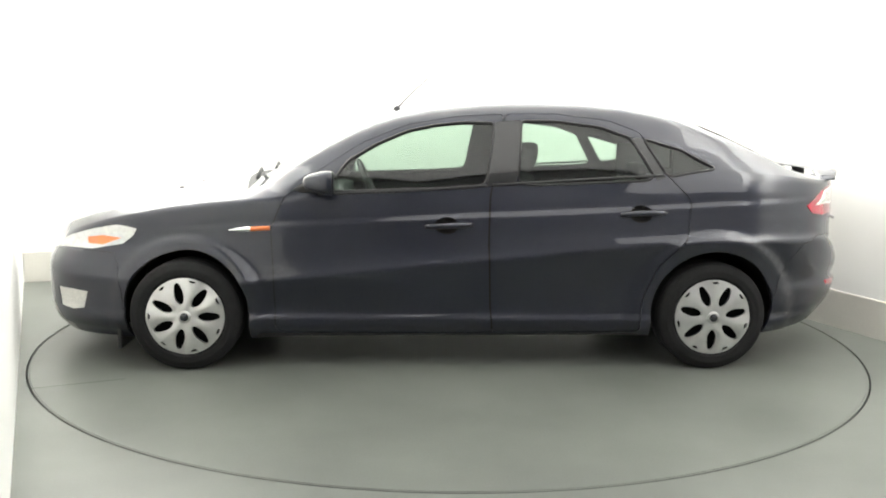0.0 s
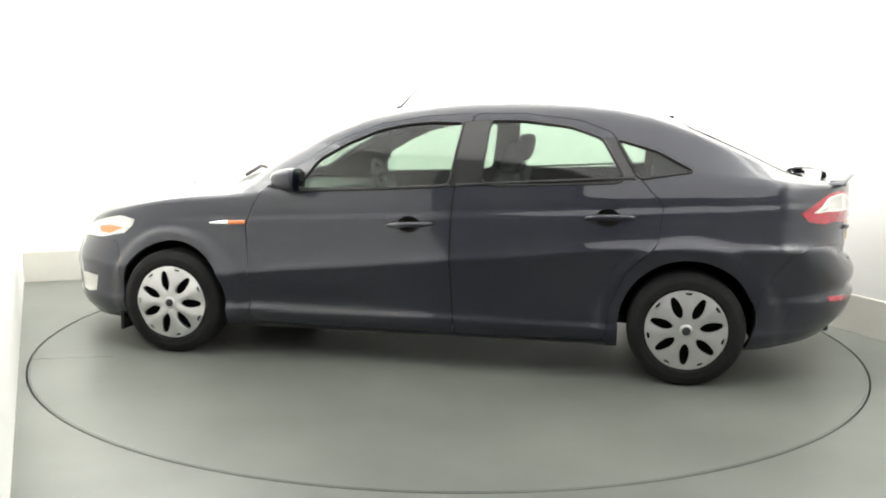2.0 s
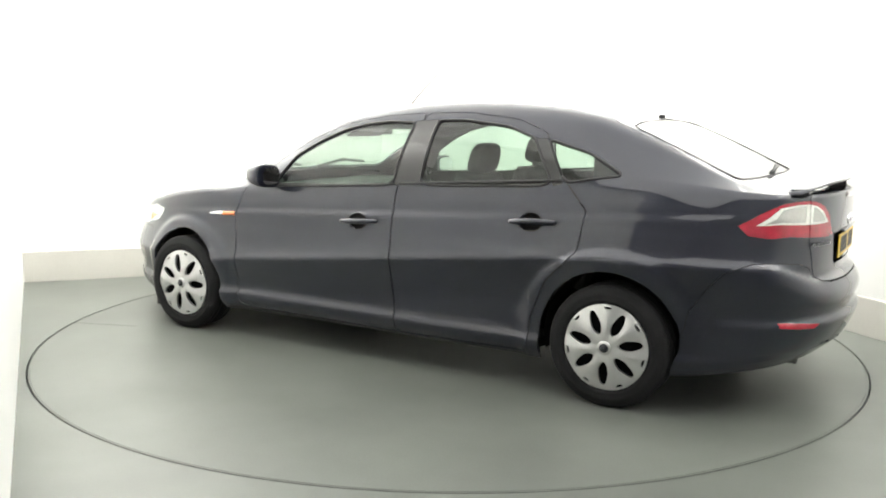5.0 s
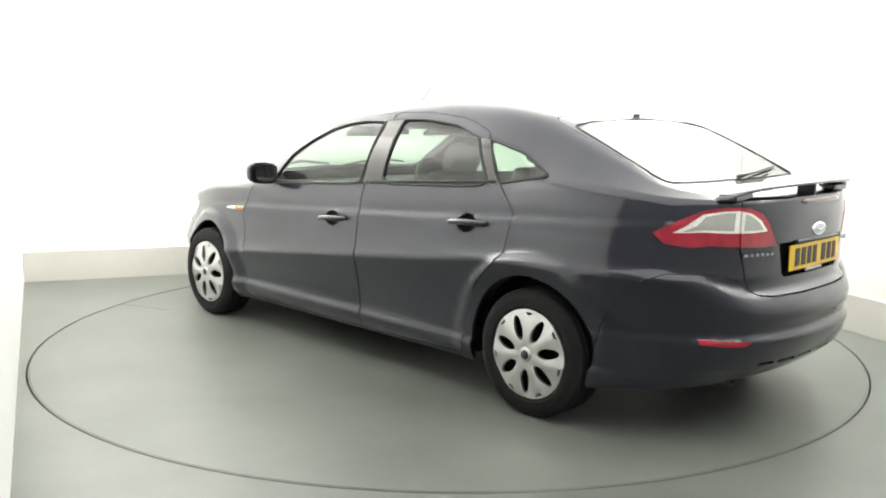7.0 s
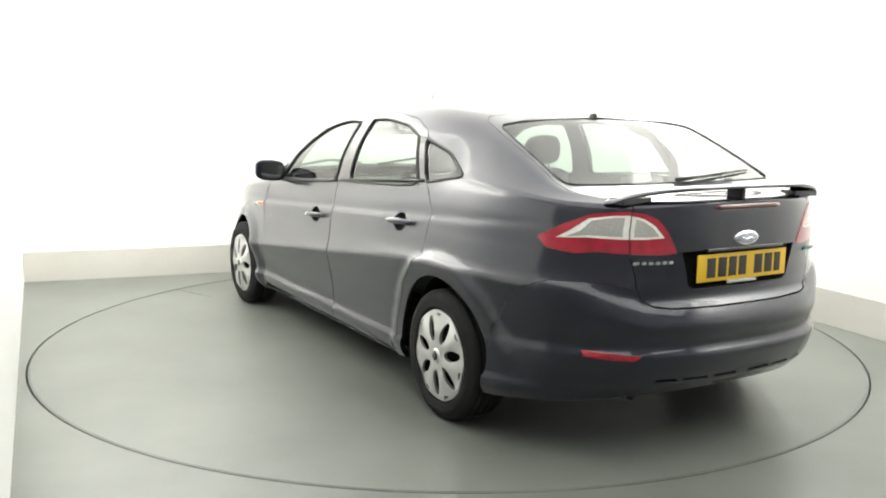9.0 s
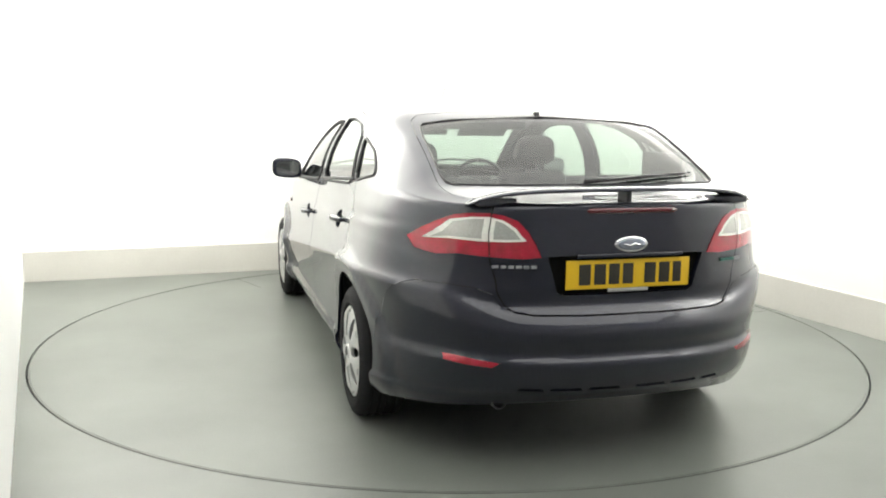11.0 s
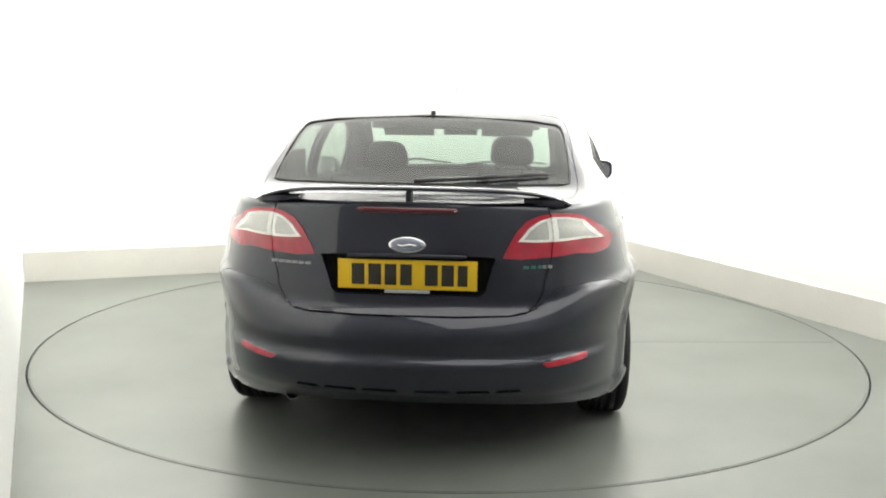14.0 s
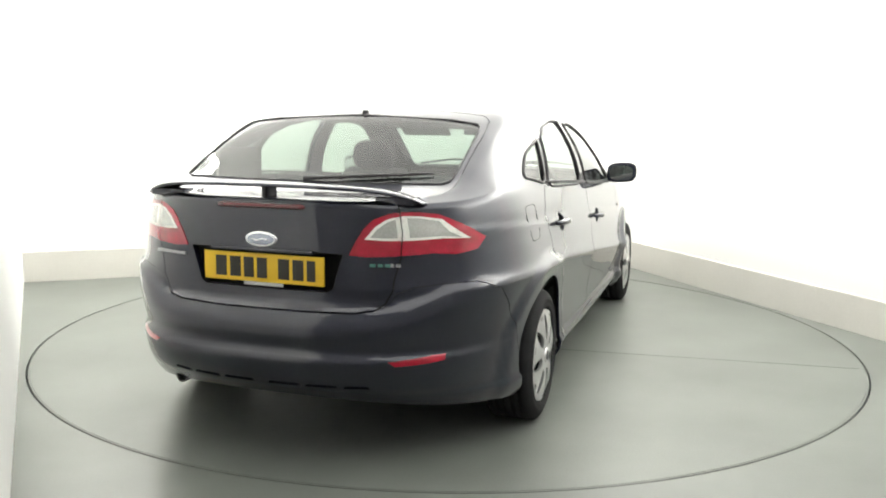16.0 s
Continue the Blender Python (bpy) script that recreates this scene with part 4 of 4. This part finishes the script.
def plate():
    bm = bmesh.new()
    box(bm, (PX - 0.006, -0.260, 0.7215), (PX, 0.260, 0.8325), 0.002)
    p = part("number_plate", bm, YELLOW, GATE, "yellow plastic number plate with dark bars")
    for i, (a, b) in enumerate(((0.208, 0.160), (0.145, 0.097), (0.084, 0.040), (0.026, -0.018), (-0.066, -0.114), (-0.128, -0.174), (-0.188, -0.224))):
        bm = bmesh.new()
        box(bm, (PX - 0.0075, b, 0.7375), (PX - 0.0055, a, 0.8165), 0.0006)
        part("plate_bar", bm, INK, p)
    bm = bmesh.new()
    box(bm, (PX - 0.005, -0.085, 0.707), (PX + 0.001, 0.085, 0.7205), 0.001)
    part("plate_strip", bm, LENS, p, "pale maker's strip under the plate")


plate()


def oval(name, cx, cy, cz, ry, rz, depth, material, parent, label=""):
    bm = bmesh.new()
    n = 36
    rings = []
    for f, d in ((1.0, 0.004), (1.0, -depth * 0.6), (0.93, -depth), (0.8, -depth * 1.1), (0.02, -depth * 1.25)):
        rings.append([bm.verts.new((cx + d, cy + ry * f * math.cos(2 * math.pi * k / n), cz + rz * f * math.sin(2 * math.pi * k / n))) for k in range(n)])
    for p, q in zip(rings, rings[1:]):
        for k in range(n):
            bm.faces.new((p[k], p[(k + 1) % n], q[(k + 1) % n], q[k]))
    bmesh.ops.recalc_face_normals(bm, faces=bm.faces)
    return part(name, bm, material, parent, label)


em = oval("emblem", -2.322, 0, 0.890, 0.070, 0.031, 0.009, CHROME, GATE, "chrome oval emblem")
oval("emblem_field", -2.329, 0, 0.890, 0.058, 0.022, 0.005, mat("grey_blue_enamel", (0.30, 0.33, 0.40), 0.2, metal=0.6, coat=1.0), em, "grey-blue enamel field")
bm = bmesh.new()
tube(bm, [(-2.3365, 0.035, 0.892), (-2.3375, 0.012, 0.886), (-2.3375, -0.010, 0.893), (-2.3365, -0.036, 0.888)], 0.004, 6)
part("emblem_bar", bm, CHROME, em)

STEEL_BADGE = mat("brushed_badge", (0.40, 0.40, 0.42), 0.35, metal=0.9)
# lettering on the tailgate, too small to read
for y0, widths, m_ in ((0.530, (0.026, 0.020, 0.022, 0.022, 0.020, 0.022), STEEL_BADGE), (-0.428, (0.022, 0.020, 0.020), GREEN), (-0.500, (0.014, 0.016), STEEL_BADGE)):
    y = y0
    for w in widths:
        bm = bmesh.new()
        x = tail_x(y - w / 2, 0.808) - 0.001
        box(bm, (x - 0.002, y - w, 0.803), (x + 0.006, y, 0.814), 0.0005)
        part("badge_bar", bm, m_, GATE)
        y -= w + 0.006

# high brake light, let into the tailgate
bm = bmesh.new()
rows = []
for k in range(25):
    y = 0.188 - 0.376 * k / 24
    x = tail_x(y, 1.020)
    h = 0.011 * min(1, (0.188 - abs(y)) / 0.02 + 0.25)
    rows.append([bm.verts.new((x + d, y, 1.018 + h * s)) for d, s in ((0.004, -1), (-0.004, -0.9), (-0.005, 0.9), (0.004, 1))])
for p, q in zip(rows, rows[1:]):
    for k in range(3):
        bm.faces.new((p[k], p[k + 1], q[k + 1], q[k]))
bmesh.ops.recalc_face_normals(bm, faces=bm.faces)
part("high_brake_light", bm, mat("dark_red_lens", (0.085, 0.006, 0.010), 0.15, coat=1.0), GATE, "long dark red brake light")

# grip over the plate
bm = bmesh.new()
box(bm, (-2.332, -0.22, 0.842), (-2.316, 0.22, 0.856), 0.004)
part("plate_lamp_bar", bm, PAINT, GATE)


def on_top(x, y, lift=0.0):
    p = on_skin(top_pt(x, abs(y)), 1, lift)
    return Vector((p.x, math.copysign(p.y, y), p.z))


# rubber round the rear window
for sgn in (1, -1):
    seal([(u, min(v, 3.0)) for u, v in OUT["back_window"]], sgn, 0.0042, GATE, "window_rubber", closed=False)

# rear wiper
bm = bmesh.new()
tube(bm, [on_top(-1.955, 0.02, 0.010), on_top(-1.945, -0.12, 0.014), on_top(-1.925, -0.30, 0.018), on_top(-1.912, -0.40, 0.014)], [0.010, 0.006, 0.005, 0.004], 8)
wiper = part("rear_wiper", bm, BLACK, GATE, "black rear wiper")
bm = bmesh.new()
tube(bm, [on_top(-1.94, -0.12, 0.006), on_top(-1.915, -0.30, 0.008), on_top(-1.892, -0.44, 0.008), on_top(-1.875, -0.53, 0.006)], [0.003, 0.0055, 0.0055, 0.003], 6, 1.2)
part("wiper_blade", bm, BLACK, wiper)
bm = bmesh.new()
box(bm, (-1.372, -0.011, crown(-1.36) - 0.006), (-1.340, 0.011, crown(-1.35) + 0.014), 0.005)
part("washer_jet", bm, BLACK, GATE, "black washer jet")

# front wipers and scuttle
bm = bmesh.new()
rows = []
for k in range(31):
    y = -0.70 + 1.40 * k / 30
    e = abs(y) / 0.70
    x = 1.150 - 0.07 * e ** 2
    rows.append([bm.verts.new((x + dx, y, crown(1.15) + 0.006 - 0.050 * e ** 2.4 + dz)) for dx, dz in ((0.045, -0.02), (0.035, 0.006), (-0.03, 0.014), (-0.04, -0.01))])
for p, q in zip(rows, rows[1:]):
    for k in range(3):
        bm.faces.new((p[k], p[k + 1], q[k + 1], q[k]))
bmesh.ops.recalc_face_normals(bm, faces=bm.faces)
part("scuttle", bm, BLACK, CAR, "black plastic scuttle panel")
for y0, y1 in ((-0.62, -0.02), (0.10, 0.62)):
    bm = bmesh.new()
    tube(bm, [(1.14, y0, crown(1.15) + 0.03), (1.10, (y0 + y1) / 2, crown(1.12) + 0.045), (1.08, y1, crown(1.15) + 0.02)], 0.010, 6)
    part("wiper", bm, BLACK, CAR, "black windscreen wiper")
for y in (0.28, -0.28):
    bm = bmesh.new()
    box(bm, (1.565, y - 0.012, crown(1.58) - 0.020), (1.595, y + 0.012, crown(1.58) - 0.001), 0.004)
    part("bonnet_jet", bm, BLACK, BONNET, "black washer jet")

# aerial
bm = bmesh.new()
lathe(bm, [(0.0005, 0.028), (0.012, 0.026), (0.022, 0.012), (0.028, 0.0)], 16, "z")
bmesh.ops.translate(bm, vec=(0.315, 0, crown(0.315) - 0.003), verts=bm.verts)
aerial = part("aerial_base", bm, BLACK, CAR, "black aerial foot")
bm = bmesh.new()
tube(bm, [(0.305, 0, crown(0.315) + 0.018), (0.235, 0, crown(0.315) + 0.093), (-0.084, 0, 1.790)], [0.006, 0.0040, 0.0026], 8)
part("aerial", bm, BLACK, aerial, "thin black roof aerial")

# exhaust
bm = bmesh.new()
lathe(bm, [(0.024, 0.0), (0.028, -0.002), (0.030, 0.004), (0.030, 0.30), (0.024, 0.30), (0.024, 0.0)], 24, "x")
bmesh.ops.transform(bm, matrix=pose(-2.20, 0.47, 0.266), verts=bm.verts)
part("exhaust_tip", bm, STEEL, CAR, "dull steel exhaust tip")
bm = bmesh.new()
bmesh.ops.create_uvsphere(bm, u_segments=20, v_segments=12, radius=1.0)
bmesh.ops.transform(bm, matrix=Matrix.Translation((-2.0, 0.20, 0.295)) @ Matrix.Diagonal((0.12, 0.30, 0.075, 1)), verts=bm.verts)
part("silencer", bm, STEEL, CAR, "dark steel silencer")

# fuel flap on the right side
seal(dense(rounded([(-1.44, 0.985), (-1.61, 0.985), (-1.60, 0.835), (-1.46, 0.835)], 4, 0.25), cabin_pt), -1, 0.0014, CAR, "fuel_flap_joint", LINER, lift=0.0)


# ------------------------------------------------------------ inside the car
def cushion(bm, lo, hi, r, m=None):
    return box(bm, lo, hi, r, m)


def front_seat(y, top_z):
    s = new("front_seat")
    s.parent = CAR
    s["label"] = "charcoal cloth front seat"
    bm = bmesh.new()
    cushion(bm, (-0.28, y - 0.25, 0.42), (0.26, y + 0.25, 0.58), 0.05)
    part("seat_cushion", bm, CLOTH, s)
    bm = bmesh.new()
    vs = cushion(bm, (-0.06, y - 0.25, 0.0), (0.06, y + 0.25, 0.60), 0.05)
    for v in bm.verts:
        v.co.y = y + (v.co.y - y) * (1 - 0.22 * max(0, v.co.z - 0.35) / 0.25)
    bmesh.ops.transform(bm, matrix=pose(-0.26, 0, 0.48, 0, -17, 0), verts=bm.verts)
    part("backrest", bm, CLOTH, s)
    bm = bmesh.new()
    bmesh.ops.create_uvsphere(bm, u_segments=24, v_segments=14, radius=1.0)
    for v in bm.verts:
        q = [math.copysign(abs(c) ** 0.62, c) for c in v.co]
        v.co = Vector((-0.452 + 0.058 * q[0] - 0.02 * q[2], y + 0.122 * q[1] * (1 - 0.10 * q[2]), top_z - 0.088 + 0.088 * q[2]))
    part("headrest", bm, CLOTH, s)
    for dy in (-0.06, 0.06):
        bm = bmesh.new()
        tube(bm, [(-0.445, y + dy, 1.0), (-0.450, y + dy, top_z - 0.12)], 0.007, 8)
        part("headrest_post", bm, STEEL, s)


front_seat(0.355, 1.222)
front_seat(-0.370, 1.262)
bench = new("rear_bench")
bench.parent = CAR
bench["label"] = "charcoal cloth rear bench"
bm = bmesh.new()
cushion(bm, (-1.10, -0.64, 0.42), (-0.62, 0.64, 0.58), 0.05)
part("bench_cushion", bm, CLOTH, bench)
bm = bmesh.new()
cushion(bm, (-0.06, -0.62, 0.0), (0.06, 0.62, 0.50), 0.05)
bmesh.ops.transform(bm, matrix=pose(-1.10, 0, 0.50, 0, -22, 0), verts=bm.verts)
part("bench_back", bm, CLOTH, bench)
for y in (-0.38, 0.38):
    bm = bmesh.new()
    cushion(bm, (-1.36, y - 0.12, 0.985), (-1.27, y + 0.12, 1.075), 0.035)
    part("bench_headrest", bm, CLOTH, bench)
bm = bmesh.new()
cushion(bm, (-1.93, -0.62, 0.965), (-1.34, 0.62, 0.990), 0.01)
part("parcel_shelf", bm, DASH, CAR, "charcoal parcel shelf")
bm = bmesh.new()
cushion(bm, (0.62, -0.74, 0.55), (1.16, 0.74, 0.925), 0.06)
part("dashboard", bm, DASH, CAR, "charcoal dashboard")
bm = bmesh.new()
n = 32
m = pose(0.50, -0.37, 0.90, 0, -66, 0)
ringpts = [(0.185 * math.cos(2 * math.pi * k / n), 0.185 * math.sin(2 * math.pi * k / n), 0) for k in range(n + 1)]
tube(bm, ringpts, 0.015, 8)
box(bm, (-0.06, -0.075, -0.03), (0.06, 0.075, 0.015), 0.015)
box(bm, (-0.02, -0.18, -0.01), (0.02, 0.18, 0.006), 0.004)
bmesh.ops.transform(bm, matrix=m, verts=bm.verts)
part("steering_wheel", bm, DASH, CAR, "black steering wheel")
bm = bmesh.new()
box(bm, (0.52, -0.125, 1.245), (0.555, 0.105, 1.300), 0.014)
part("interior_mirror", bm, BLACK, CAR, "black interior mirror")
bm = bmesh.new()
cushion(bm, (-1.0, -0.11, 0.30), (0.7, 0.11, 0.62), 0.04)
part("centre_console", bm, DASH, CAR)
# roof lining's front edge with its two sun visors
bm = bmesh.new()
box(bm, (0.12, -0.54, 1.288), (0.31, 0.54, 1.372), 0.02)
part("header_rail", bm, HEADLINE, CAR, "grey cloth roof header")
for y in (-0.33, 0.33):
    bm = bmesh.new()
    box(bm, (-0.08, -0.17, -0.008), (0.08, 0.17, 0.008), 0.008)
    bmesh.ops.transform(bm, matrix=pose(0.36, y, 1.290, 0, 34, 0), verts=bm.verts)
    part("sun_visor", bm, HEADLINE, CAR, "grey sun visor")
# dark lining of the rear pillars inside
for sgn in (1, -1):
    bm = bmesh.new()
    box(bm, (-1.62, sgn * 0.655 - 0.012, 0.95), (-1.235, sgn * 0.655 + 0.012, 1.20), 0.01)
    part("pillar_lining", bm, DASH, CAR, "charcoal pillar lining")


# the car stands a little off the turntable's middle
CAR_X, CAR_Y = 0.0185, -0.0213


def heading(t):
    """Degrees by which the car has turned at t seconds."""
    k = (t - 8.0) / 8.0
    return 127.959 - 55.921 * k - 0.807 * k ** 2 + 0.231 * k ** 3


def motions():
    """The turntable carries the car round, clockwise from above."""
    table, car = [], []
    for k in range(17):
        t = float(k)
        h = radians(heading(t))
        c, d = math.cos(h), math.sin(h)
        table.append((t, pose(0, 0, 0, 0, 0, heading(t))))
        car.append((t, pose(CAR_X * c - CAR_Y * d, CAR_X * d + CAR_Y * c, 0, 0, 0, heading(t))))
    walk(TURNTABLE, table)
    walk(CAR, car)


motions()
